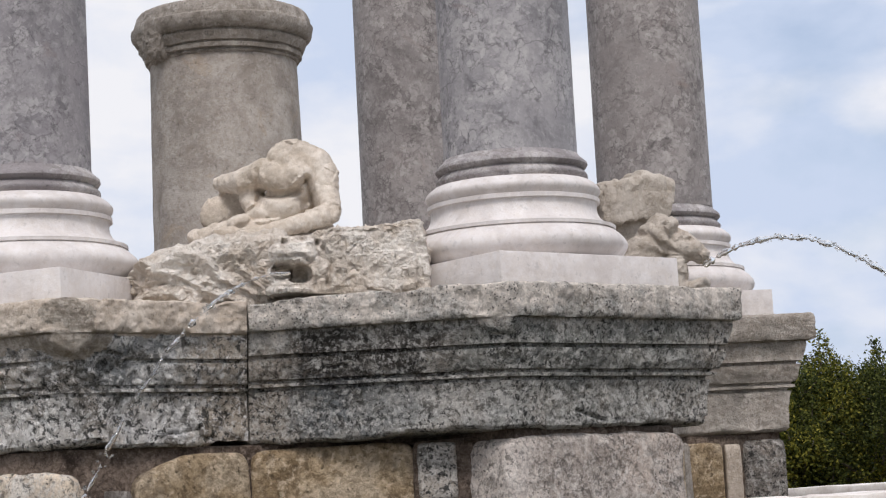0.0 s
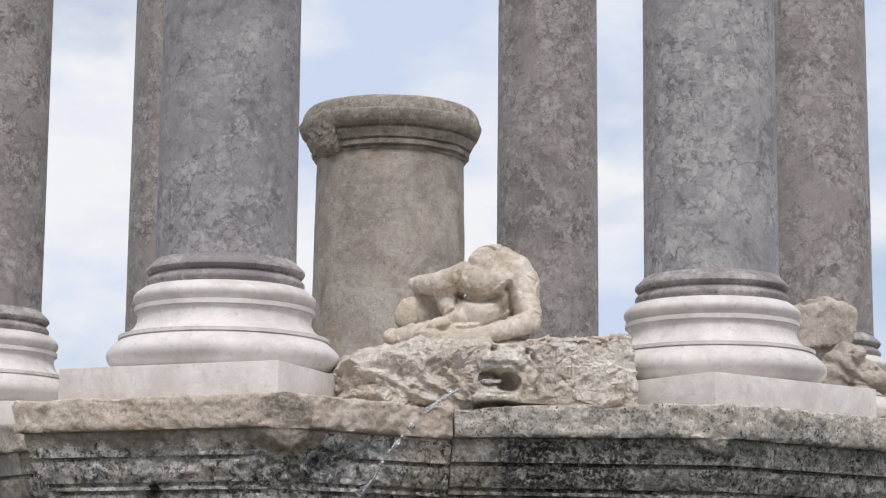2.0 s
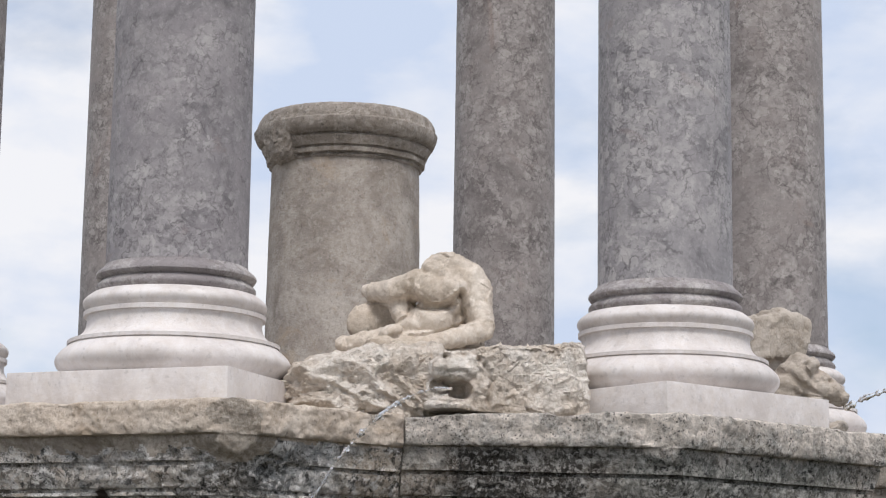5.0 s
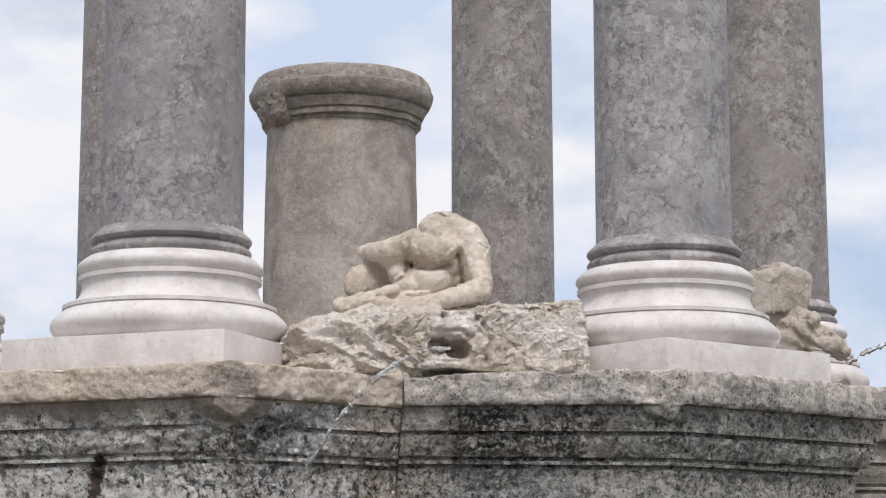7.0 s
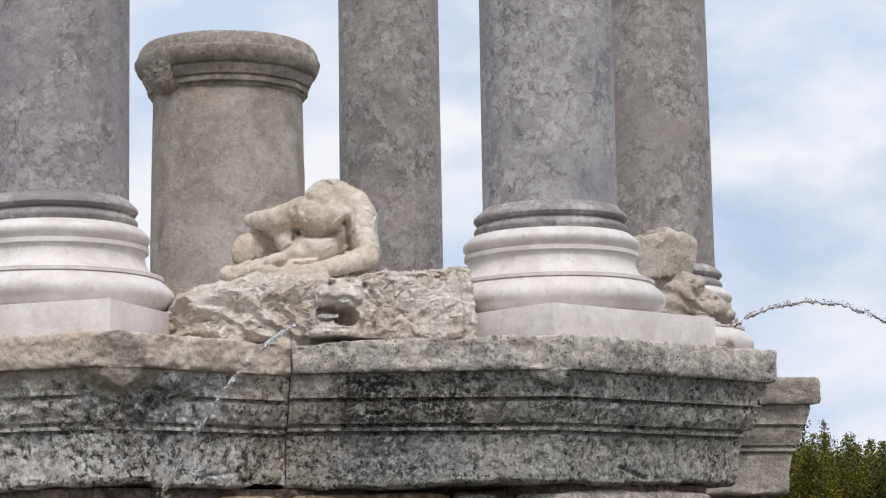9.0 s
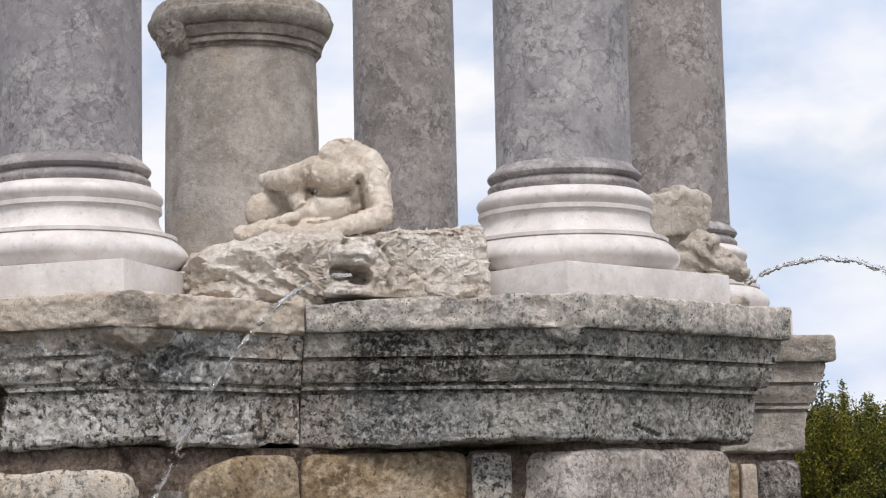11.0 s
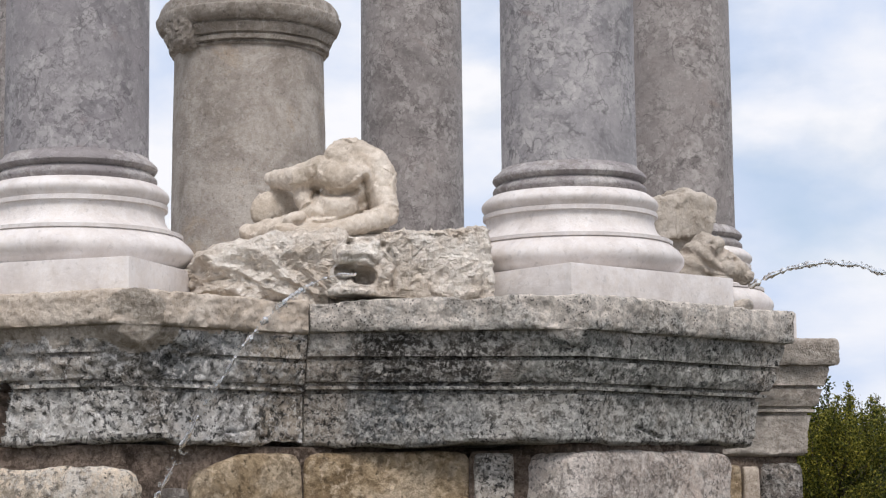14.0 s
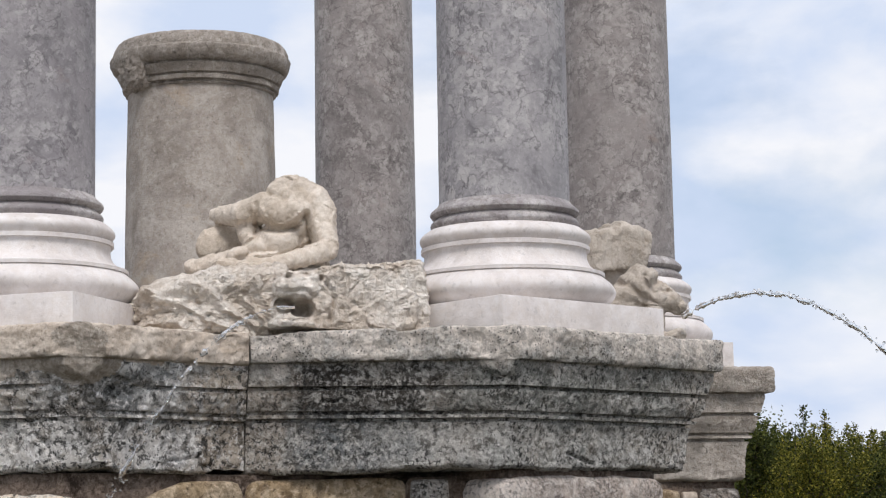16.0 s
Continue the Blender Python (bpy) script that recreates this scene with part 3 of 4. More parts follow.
ASKEW = Vector((0.074, -1.111))      # the joint's plane, where the askew flank meets the front
A_TIP, B_TIP = at_corner(240, PIER + 0.11, PIER + 0.11), at_corner(300, PIER + 0.11, -PIER - 0.11)
C_TIP = at_corner(300, PIER + 0.11, half(300, 1) + 0.11)


def tan_lip(m):
    near = max(0.0, 1 - (Vector((m.x, m.y)) - A_TIP).length / 0.2)
    drop = TOP - m.z
    aside = (Vector((m.x, m.y)) - A_TIP * 0.985).length
    if aside < (0.066 + 0.10 * fbm(m * 9, 3) if drop < 0.108 else 0.19 - 0.8 * (drop - 0.11) + 0.05 * fbm(m * 9, 3)) and drop < 0.2:
        return 2
    if m.z - TOP < -0.114 and m.x < -0.60 and m.z - TOP > -0.165 - 0.05 * near ** 0.6 + 0.03 * fbm(m * 14, 3):
        return 2
    if seg_gap(m, (-1.135, 2.05), (-1.165, 1.85)) < 0.017 + 0.006 * fbm(m * 25, 2):
        return 3
    return m.z - TOP > -0.122 + 0.015 * fbm(m * 20)


for a in CORNERS:
    near = a in (240, 300)
    if a == 240:
        bm = cornice_block(block_line(a), 0.007, 0.009, 1.0, [((A_TIP.x, A_TIP.y), 0.05, -0.19, 0.034)], tan_lip,
                           [(-0.91, -0.30, -0.79, -0.45, 0.013), (-1.135, -0.31, -1.165, -0.50, 0.026), (-0.45, -0.47, -0.30, -0.43, 0.01), (-0.86, -0.20, -0.86, -0.31, 0.008)], 0.0, (None, ASKEW),
                           [(-0.90, -0.50, -0.34, -0.14, 0.95), (-1.25, -0.95, -0.25, -0.12, 0.7)], [(-0.30, -0.10, 0.024), (-0.70, -0.58, 0.02)])
        part("cornice_block", bm, (LICHEN_PALE, TAN, BROKEN, MORTAR), podium, "flecked dark stone with a repaired tan lip", sharp=55)
    elif a == 300:
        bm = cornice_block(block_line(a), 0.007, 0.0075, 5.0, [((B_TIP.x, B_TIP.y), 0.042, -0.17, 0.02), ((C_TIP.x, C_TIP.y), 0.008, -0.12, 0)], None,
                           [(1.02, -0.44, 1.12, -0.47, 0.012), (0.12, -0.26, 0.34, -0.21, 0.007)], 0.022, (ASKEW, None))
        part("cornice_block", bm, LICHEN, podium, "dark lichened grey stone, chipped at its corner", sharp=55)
    else:
        bm = cornice_block(block_line(a), 0.012 if a in (0, 180) else 0.03, 0.007 if a in (0, 180) else 0.004, a * 0.1 + 2)
        part("cornice_block", bm, BEIGE, podium, "clean beige limestone", sharp=55)

# core of the podium and its upper floor
bm = bmesh.new()
core = []
for a in CORNERS:
    for u, v in ((0.385, -0.375), (0.385, 0.375)):
        core.append(at_corner(a, u, v))
    core += [pier_foot(a, 1) * 0.985, pier_foot((a + 60) % 360, -1) * 0.985]
lower = [bm.verts.new((p.x, p.y, 0)) for p in core]
upper = [bm.verts.new((p.x, p.y, TOP - 0.495)) for p in core]
for i in range(len(core)):
    j = (i + 1) % len(core)
    bm.faces.new((lower[i], lower[j], upper[j], upper[i]))
bm.faces.new(upper)
bm.faces.new(lower[::-1])
bmesh.ops.subdivide_edges(bm, edges=bm.edges[:], cuts=3)
part("mortar_core", bm, MORTAR, podium, "brown mortar between the blocks")
bm = bmesh.new()
bmesh.ops.create_circle(bm, cap_ends=True, segments=6, radius=1.72)
bmesh.ops.translate(bm, verts=bm.verts[:], vec=(0, 0, TOP - 0.005))
part("upper_floor", bm, BEIGE, podium)


# ---- dressed blocks of the podium wall ----
def wall_block(x0, x1, z0, z1, deep, seed, slope=0.0):
    """A hewn block, its face on the plane y = 0 looking to -y, x along the wall."""
    w, h = x1 - x0, z1 - z0
    bm = rock((w, deep, h), seed, 12.0, 6 if w > 0.6 else 5, 0.014, 0.006, 0.0, 0.018)
    for v in bm.verts:
        if slope and v.co.z > h * 0.5:
            t = max(0.0, 1 - (v.co.x + w / 2) / 0.2)
            v.co.z -= slope * t
        v.co += Vector(((x0 + x1) / 2, deep / 2, z0))
    return bm


def on_side(a, face=RECESS):
    """Pose of the wall that faces the direction a."""
    c, s = math.cos(radians(a)), math.sin(radians(a))
    return pose(face * c, face * s, 0, 0, 0, a + 90)


def at_pier(a):
    p = at_corner(a, 0.405, 0)
    return pose(p.x, p.y, 0, 0, 0, a + 90)


FRONT = [(-0.128, 0.452, 1.36, 1.838, OCHRE), (0.462, 0.60, 1.63, 1.83, PITTED), (0.462, 0.61, 1.36, 1.62, PITTED_DARK)]
for i, (x0, x1, z0, z1, mt) in enumerate(FRONT):
    part("wall_block", wall_block(x0, x1, z0, z1, 0.16, 3 + i), mt, podium, m=pose(-0.125, -1.785, 0, 0, 0, -12.5 if i else -9.5) @ pose(0.125, 0, 0))
part("mortar_fill", wall_block(0.445, 0.80, 1.36, 1.84, 0.14, 9), MORTAR, podium, m=pose(-0.125, -1.765, 0, 0, 0, -12.5) @ pose(0.125, 0, 0))
foot = side_point(270, -0.125)
for i, (x0, x1, z1, mt) in enumerate(((-0.455, 0.004, 1.832, OCHRE), (-0.555, -0.47, 1.715, RUBBLE))):
    part("wall_block", wall_block(x0, x1, 1.36, z1, 0.16, 14 + i, 0.075 if i == 0 else 0), mt, podium, m=pose(foot.x, foot.y, 0, 0, 0, 30) @ pose(0, 0.0, 0))
for a in (330, 30, 90, 150, 210):
    for i, (x0, x1, mt) in enumerate(((-0.58, -0.2, OCHRE), (-0.19, 0.24, PALE_BLOCK), (0.25, 0.40, OCHRE), (0.41, 0.53, BEIGE))):
        part("wall_block", wall_block(x0, x1, 1.36, 1.83, 0.16, a + i), mt, podium, m=on_side(a, RECESS + 0.005))
for i, (x0, x1, mt) in enumerate(((1.66, 1.925, OCHRE), (1.932, 2.004, TAN))):
    part("flank_stone", wall_block(x0, x1, 1.36, 1.826 - 0.01 * i, 0.12, 71 + i), mt, podium, m=pose(0, -0.474, 0))
pier_stone = {240: BLOTCHED, 300: PALE_BLOCK, 0: PITTED_DARK, 60: BEIGE, 120: BEIGE, 180: PALE_BLOCK}
for a in CORNERS:
    bm = rock((0.84, 0.195 if a == 0 else 0.30, 0.47), a * 0.7 + 2, 12.0, 6 if a in (240, 300) else 5, 0.014, 0.006, 0.0, 0.016)
    top = 1.79 if a == 240 else 1.838
    part("pier_block", bm, pier_stone[a], podium, m=at_pier(a) @ pose(0, 0.0975 if a == 0 else 0.15, top - 0.47))
    for side in (-1, 1):
        if (a, side) in ((300, -1), (240, 1), (0, -1), (300, 1)):
            continue
        bm = rock((0.30, 0.14, 0.46), a + side * 0.5, 9.0, 4, 0.02, 0.01, 0.006)
        part("flank_stone", bm, RUBBLE, podium, m=at_pier(a) @ pose(side * 0.36, 0.36, 1.37))
    for course in range(3):
        bm = rock((0.84, 0.40, 0.44), a + course, 10.0, 4, 0.012, 0.006)
        part("pier_block", bm, (PALE_BLOCK, OCHRE, BEIGE)[course], podium, m=at_pier(a) @ pose(0, 0.2, 0.01 + course * 0.45))


# ---- columns ----
BASE = [(0.36, 0.0)] + arc(0.368, 0.002, 0.368, 0.126, 0.048, 12) + [(0.376, 0.128), (0.376, 0.141), (0.362, 0.144), (0.340, 0.155), (0.322, 0.172), (0.312, 0.194), (0.309, 0.215),
        (0.312, 0.232), (0.322, 0.234), (0.322, 0.250)] + arc(0.308, 0.253, 0.292, 0.322, 0.026, 9)
NECK = arc(0.267, 0.322, 0.266, 0.366, 0.018, 7) + [(0.264, 0.370), (0.278, 0.377), (0.285, 0.387), (0.283, 0.397), (0.272, 0.408), (0.259, 0.419), (0.2525, 0.430)]
SHAFT_LINE = [(0.2505, 0.429), (0.2497, 0.45)] + [(0.2497 - 0.0085 * (i / 20) ** 1.3, 0.45 + 3.4 * i / 20) for i in range(1, 21)]


STOUT = {60: 1.055, 120: 1.03, 0: 1.02, 240: 1.012}       # some shafts are a little thicker


def column(a, shaft_stone, label):
    p = at_corner(a, 0, 0)
    col = thing("column", label, "column", pose(p.x, p.y, TOP, 0, 0, a), "columns round the fountain")
    part("plinth", slab(0.775 if a == 0 else 0.84, 0.84, 0.117, 0.005), MARBLE, col, "smooth white marble plinth")
    up = pose(0, 0, 0.117)
    low = [(r, z * 0.96) for r, z in BASE]
    part("base", lathe(low, 128, 0.002, a), MARBLE, col, "white marble moulded base", up)
    part("neck", lathe([(r, z * 0.96) for r, z in NECK], 128, 0.006, a + 3), MARBLE_GREY, col, "worn mauve-grey moulded neck", up)
    part("shaft", lathe([(r * STOUT.get(a, 1.0), z - 0.017) for r, z in SHAFT_LINE], 128, 0.003, a + 7), shaft_stone, col, "grey veined breccia shaft", up)
    return col


for a, stone in zip(CORNERS, (SHAFT_MAUVE, SHAFT, SHAFT_WARM, SHAFT_WARM, SHAFT_WARM, SHAFT_WARM)):
    column(a, stone, "grey breccia column on a white marble moulded base" if stone is SHAFT else "mauve-grey breccia column on a white marble moulded base" if stone is SHAFT_MAUVE else "brownish grey breccia column on a white moulded base")

# ---- the short drum in the middle ----
drum = thing("drum", "short thick tan limestone column drum with a moulded collar", "column drum", pose(-0.088, 0.22, TOP, 0, 0, 200))
GROW = (1.018, 1.03)


def grown(line):
    return [(r * GROW[0], z * GROW[1]) for r, z in line]


part("body", lathe(grown([(0.352, 0.0), (0.349, 0.1), (0.342, 0.3)] + [(0.338 - 0.012 * i / 8, 0.4 + 0.86 * i / 8) for i in range(9)]), 128, 0.008, 2), DRUM, drum)
COLLAR = [(0.326, 1.26), (0.332, 1.262), (0.337, 1.268), (0.330, 1.274), (0.330, 1.278), (0.347, 1.281), (0.350, 1.298), (0.340, 1.302), (0.341, 1.307), (0.354, 1.310), (0.366, 1.334),
          (0.372, 1.347), (0.360, 1.351), (0.361, 1.357), (0.382, 1.363), (0.394, 1.376), (0.401, 1.395), (0.404, 1.418), (0.402, 1.422), (0.393, 1.428), (0.389, 1.448), (0.381, 1.470), (0.370, 1.484), (0.360, 1.488), (0.2, 1.490), (0.05, 1.490)]
part("collar", lathe(grown(COLLAR), 160, 0.020, 5), COLLAR_STONE, drum, "chipped moulded collar")
bm = rock((0.13, 0.17, 0.215), 8.0, 3.5, 5, 0.06, 0.03, 0.0, 0.07)
part("boss", bm, COLLAR_STONE, drum, "broken stone boss", pose(0.338, 0.06, 1.292, 0, 0, 8))

# ---- carved stones between the columns ----
TORSO = [((0.099, -1.47, 2.955), (0.075, 0.075, 0.055), (0, 12, 0)), ((0.105, -1.47, 2.905), (0.118, 0.085, 0.075), (0, 18, 0)), ((0.115, -1.455, 2.835), (0.125, 0.085, 0.10), (0, 0, 0)),
         ((0.175, -1.48, 2.885), (0.068, 0.075, 0.080), (0, 30, 0)), ((0.150, -1.47, 2.930), (0.060, 0.07, 0.050), (0, 35, 0)), ((0.028, -1.515, 2.850), (0.070, 0.055, 0.058), (0, 30, 0)), ((0.098, -1.52, 2.855), (0.072, 0.058, 0.058), (0, 10, 0)),
         ((0.045, -1.47, 2.745), (0.088, 0.078, 0.075), (0, 15, 0)), ((0.165, -1.43, 2.75), (0.072, 0.075, 0.12), (0, 0, 0)), ((-0.035, -1.45, 2.722), (0.065, 0.07, 0.055), (0, 12, 0)),
         ((0.03, -1.48, 2.655), (0.22, 0.11, 0.045), (0, 0, 0)), ((-0.06, -1.42, 2.785), (0.055, 0.05, 0.06), (0, 0, 0))]
LEGS = [((-0.140, -1.29, 2.748), (0.130, 0.042, 0.098), (0, -10, 16)), ((-0.12, -1.53, 2.683), (0.05, 0.05, 0.03), (0, -22, 0)),
        ((-0.17, -1.60, 2.640), (0.055, 0.05, 0.024), (0, -10, 0)), ((-0.19, -1.66, 2.612), (0.040, 0.05, 0.024), (0, 4, 8), True), ((-0.08, -1.62, 2.635), (0.07, 0.05, 0.022), (0, -6, 0))]
LEGS += limb((-0.275, -1.40, 2.652), (-0.09, -1.46, 2.672), 0.034, 0.050)
ARMS = limb((-0.02, -1.46, 2.872), (-0.085, -1.42, 2.852), 0.062, 0.056, 5) + limb((-0.085, -1.42, 2.852), (-0.175, -1.30, 2.868), 0.054, 0.032)
ARMS += limb((0.200, -1.50, 2.865), (0.212, -1.56, 2.715), 0.056, 0.047) + limb((0.208, -1.57, 2.700), (0.04, -1.67, 2.640), 0.046, 0.036) + limb((0.04, -1.67, 2.640), (-0.12, -1.71, 2.600), 0.036, 0.024)


# hollows between the limbs: (line, half width, depth)
GROOVES = [(((-0.035, 2.815), (0.0, 2.785), (0.05, 2.780), (0.10, 2.795), (0.135, 2.835)), 0.020, 0.040), (((0.135, 2.835), (0.150, 2.785), (0.165, 2.735)), 0.016, 0.026),
           (((0.165, 2.735), (0.10, 2.700), (0.03, 2.680), (-0.05, 2.668)), 0.014, 0.034), (((-0.05, 2.88), (-0.04, 2.84), (-0.045, 2.81)), 0.015, 0.010),
           (((-0.09, 2.73), (-0.05, 2.75), (-0.04, 2.79)), 0.013, 0.025)]
bm = fuse([(c, tuple(k * 0.94 for k in r), *e) for c, r, *e in TORSO + LEGS + ARMS], 0.0055, 2)
for v in bm.verts:
    v.co += v.normal * (0.005 * fbm(v.co * 12, 3) + 0.004 * ridged(v.co * 20) + 0.009 * facets(v.co, 12) + 0.002 * facets(v.co, 32) + 0.002 * fbm(v.co * 50, 2))
    if v.co.y < -1.44:
        for line, wide, deep in GROOVES:
            near = min(seg_gap(v.co, a, b) for a, b in zip(line, line[1:]))
            if near < wide:
                v.co.y += deep * (1 - near / wide)
    if v.co.z > 2.985:
        v.co.z = 2.985 + (v.co.z - 2.985) * 0.45 + 0.006 * fbm(v.co * 30, 2)
statue = part("reclining_statue", bm, CREAM, sharp=38)
tagged(statue, "headless reclining torso carved in worn cream stone", "statue")

bm = rock((0.66, 0.36, 0.30), 31, 6.0, 6, 0.03, 0.015, 0.0, 0.055)
for v in bm.verts:
    v.co.z *= 0.90 + 0.10 * max(-1.0, min(1.0, v.co.x / 0.4))
ob = part("statue_rock", bm, ROUGH, m=pose(-0.03, -1.45, TOP - 0.006))
tagged(ob, "rough pale stone bed under the reclining statue", "rock")

# carved rock with ribs like reeds
bm = rock((0.58, 0.46, 0.25), 12, 4.5, 6, 0.05, 0.015, 0.0, 0.06)
for v in bm.verts:
    p = v.co.copy()
    ang = math.atan2(p.z + 0.05, p.x - 0.22)
    rib = math.sin(ang * 26 + 3 * fbm(p * 6, 2)) * 0.5 + 0.5
    front = max(0.0, min(1.0, (-p.y + 0.05) / 0.1)) * max(0.15, min(1.0, (0.235 - p.z) / 0.05))
    v.co += v.normal * front * (0.024 * (rib ** 3 - 0.35) + 0.01 * fbm(p * 20, 3) + 0.012 * facets(p, 26))
    v.co.z += 0.05 * (p.x / 0.3) * (p.z / 0.25)
ob = part("carved_rock", bm, ROUGH, m=pose(-0.215, -1.62, TOP - 0.004))
tagged(ob, "pale rough rock carved with reeds, wet from the spout", "rock")


# lion heads that spout water
FOLDS = [(((-0.03, 0.150), (0.02, 0.148), (0.075, 0.148), (0.118, 0.125), (0.136, 0.085), (0.120, 0.035)), 0.012, 0.010), (((0.01, 0.178), (0.06, 0.180), (0.12, 0.166), (0.165, 0.13)), 0.012, 0.007),
         (((0.155, 0.175), (0.180, 0.12), (0.165, 0.04)), 0.012, 0.020), (((-0.03, 0.048), (0.03, 0.040), (0.09, 0.044)), 0.007, 0.010)]
JAWS = ((0.012, 0.103, 0.040, 0.030), (0.070, 0.088, 0.044, 0.036))      # the open mouth on both sides of a tooth


def lion_front():
    y0 = -1.94
    balls = [((0.30, y0 + 0.17, TOP + 0.125), (0.175, 0.15, 0.117), (0, -2, 0), True), ((0.41, y0 + 0.17, TOP + 0.142), (0.125, 0.15, 0.128), (0, -4, 0)), ((0.418, y0 + 0.18, TOP + 0.134), (0.100, 0.14, 0.128), (0, -5, 0), True),
             ((0.17, y0 + 0.18, TOP + 0.115), (0.16, 0.15, 0.106), (0, 0, 0), True), ((0.07, y0 + 0.085, TOP + 0.160), (0.10, 0.09, 0.052), (0, 8, 0)), ((0.10, y0 + 0.11, TOP + 0.195), (0.10, 0.10, 0.035), (0, 3, 0)),
             ((0.045, y0 + 0.075, TOP + 0.032), (0.096, 0.085, 0.034), (0, 2, 0)), ((0.130, y0 + 0.07, TOP + 0.10), (0.036, 0.06, 0.085), (0, 0, 0)), ((0.0, y0 + 0.06, TOP + 0.165), (0.035, 0.06, 0.04), (0, 0, 0)),
             ((0.03, y0 + 0.11, TOP + 0.09), (0.075, 0.06, 0.07), (0, 0, 0))]
    bm = fuse(balls, 0.005, 2)
    for v in bm.verts:
        p = v.co.copy()
        rugged = max(0.0, min(1.0, (p.x - 0.11) / 0.07))
        v.co += v.normal * (0.003 * fbm(p * 24, 3) + (0.005 + 0.012 * rugged) * ridged(Vector((p.x * 13, p.y * 13, p.z * 18))) + (0.006 + 0.014 * rugged) * facets(p, 13) + (0.004 + 0.008 * rugged) * facets(p, 30) + rugged * 0.014 * fbm(p * 5, 2))
        if p.y < y0 + 0.16:
            for mx, mz, rx, rz in JAWS:
                e = ((p.x - mx) / rx) ** 2 + ((p.z - TOP - mz) / rz) ** 2
                if e < 1:
                    v.co.y += 0.13 * (1 - e) ** 0.35
            for ex, ez, er in ((0.018, 0.202, 0.016), (0.085, 0.212, 0.018), (0.135, 0.195, 0.014)):
                k = math.hypot(p.x - ex, p.z - TOP - ez) / er
                if k < 1:
                    v.co.y += 0.04 * (1 - k)
            for line, wide, deep in FOLDS:
                near = min(seg_gap(p, (ax, TOP + az), (bx, TOP + bz)) for (ax, az), (bx, bz) in zip(line, line[1:]))
                if near < wide:
                    v.co.y += deep * (1 - near / wide)
        v.co.z = max(v.co.z, TOP + 0.002 + max(0.0, 0.018 - 0.05 * max(0.0, p.x - 0.05)))
    return bm


ob = part("lion_spout", lion_front(), ROUGH, sharp=38)
tagged(ob, "weathered pale stone lion head spout on a rough block", "lion spout", "lion head spouts")

balls = [((1.566, -1.18, 2.620), (0.074, 0.09, 0.088), (0, 0, 0)), ((1.50, -1.15, 2.555), (0.12, 0.12, 0.075), (0, -38, 0)), ((1.50, -1.12, 2.43), (0.13, 0.15, 0.08), (0, 0, 0), True),
         ((1.645, -1.20, 2.575), (0.075, 0.08, 0.066), (0, 12, 0)), ((1.690, -1.23, 2.555), (0.052, 0.058, 0.040), (0, 24, 0)), ((1.712, -1.24, 2.535), (0.030, 0.046, 0.030), (0, 0, 0)),
         ((1.615, -1.19, 2.48), (0.045, 0.085, 0.11), (0, 0, 0)), ((1.675, -1.22, 2.414), (0.062, 0.06, 0.022), (0, -6, 0)), ((1.712, -1.23, 2.424), (0.026, 0.045, 0.018), (0, 0, 0)), ((1.60, -1.255, 2.655), (0.028, 0.03, 0.034), (0, 0, 0)),
         ((1.63, -1.20, 2.378), (0.09, 0.07, 0.030), (0, 0, 0), True)]
bm = fuse(balls, 0.0065, 2)
for v in bm.verts:
    p = v.co.copy()
    curl = math.sin(math.atan2(p.z - 2.53, p.x - 1.66) * 16 + 3 * fbm(p * 9, 2))
    mane = max(0.0, min(1.0, (1.63 - p.x) / 0.03))
    v.co += v.normal * (0.006 * fbm(p * 14, 4) + 0.005 * mane * curl + 0.012 * facets(p, 17) + 0.010 * ridged(p * 15) + 0.004 * facets(p, 40))
    for ex, ez, er, deep in ((1.668, 2.592, 0.018, 0.03), (1.712, 2.552, 0.010, 0.012)):
        k = math.hypot(p.x - ex, p.z - ez) / er
        if k < 1 and p.y < -1.18:
            v.co.y += deep * (1 - k)
    v.co.z = max(v.co.z, TOP + 0.002)
ob = part("lion_spout", bm, BOULDER, m=pose(-0.028, 0, 0), sharp=40)
tagged(ob, "weathered tan stone lion head with an open spouting mouth", "lion spout", "lion head spouts")
balls = [((1.475, -0.92, 2.785), (0.130, 0.15, 0.082), (0, -9, 18), True), ((1.565, -0.88, 2.79), (0.075, 0.14, 0.098), (0, 16, 12), True), ((1.40, -0.96, 2.77), (0.085, 0.12, 0.058), (0, -20, 20), True),
         ((1.51, -0.88, 2.56), (0.12, 0.13, 0.205), (0, 0, 12), True)]
bm = fuse(balls, 0.009, 5)
for v in bm.verts:
    p = v.co.copy()
    v.co += v.normal * (0.014 * facets(p, 6) + 0.004 * facets(p, 13) + 0.022 * ridged(p * 6) + 0.003 * fbm(p * 40, 3))
    v.co.z = max(v.co.z, TOP - 0.004)
ob = part("boulder", bm, BOULDER, m=pose(-0.03, 0, 0.006), sharp=28)
tagged(ob, "rough broken tan boulder beside a column base", "boulder")


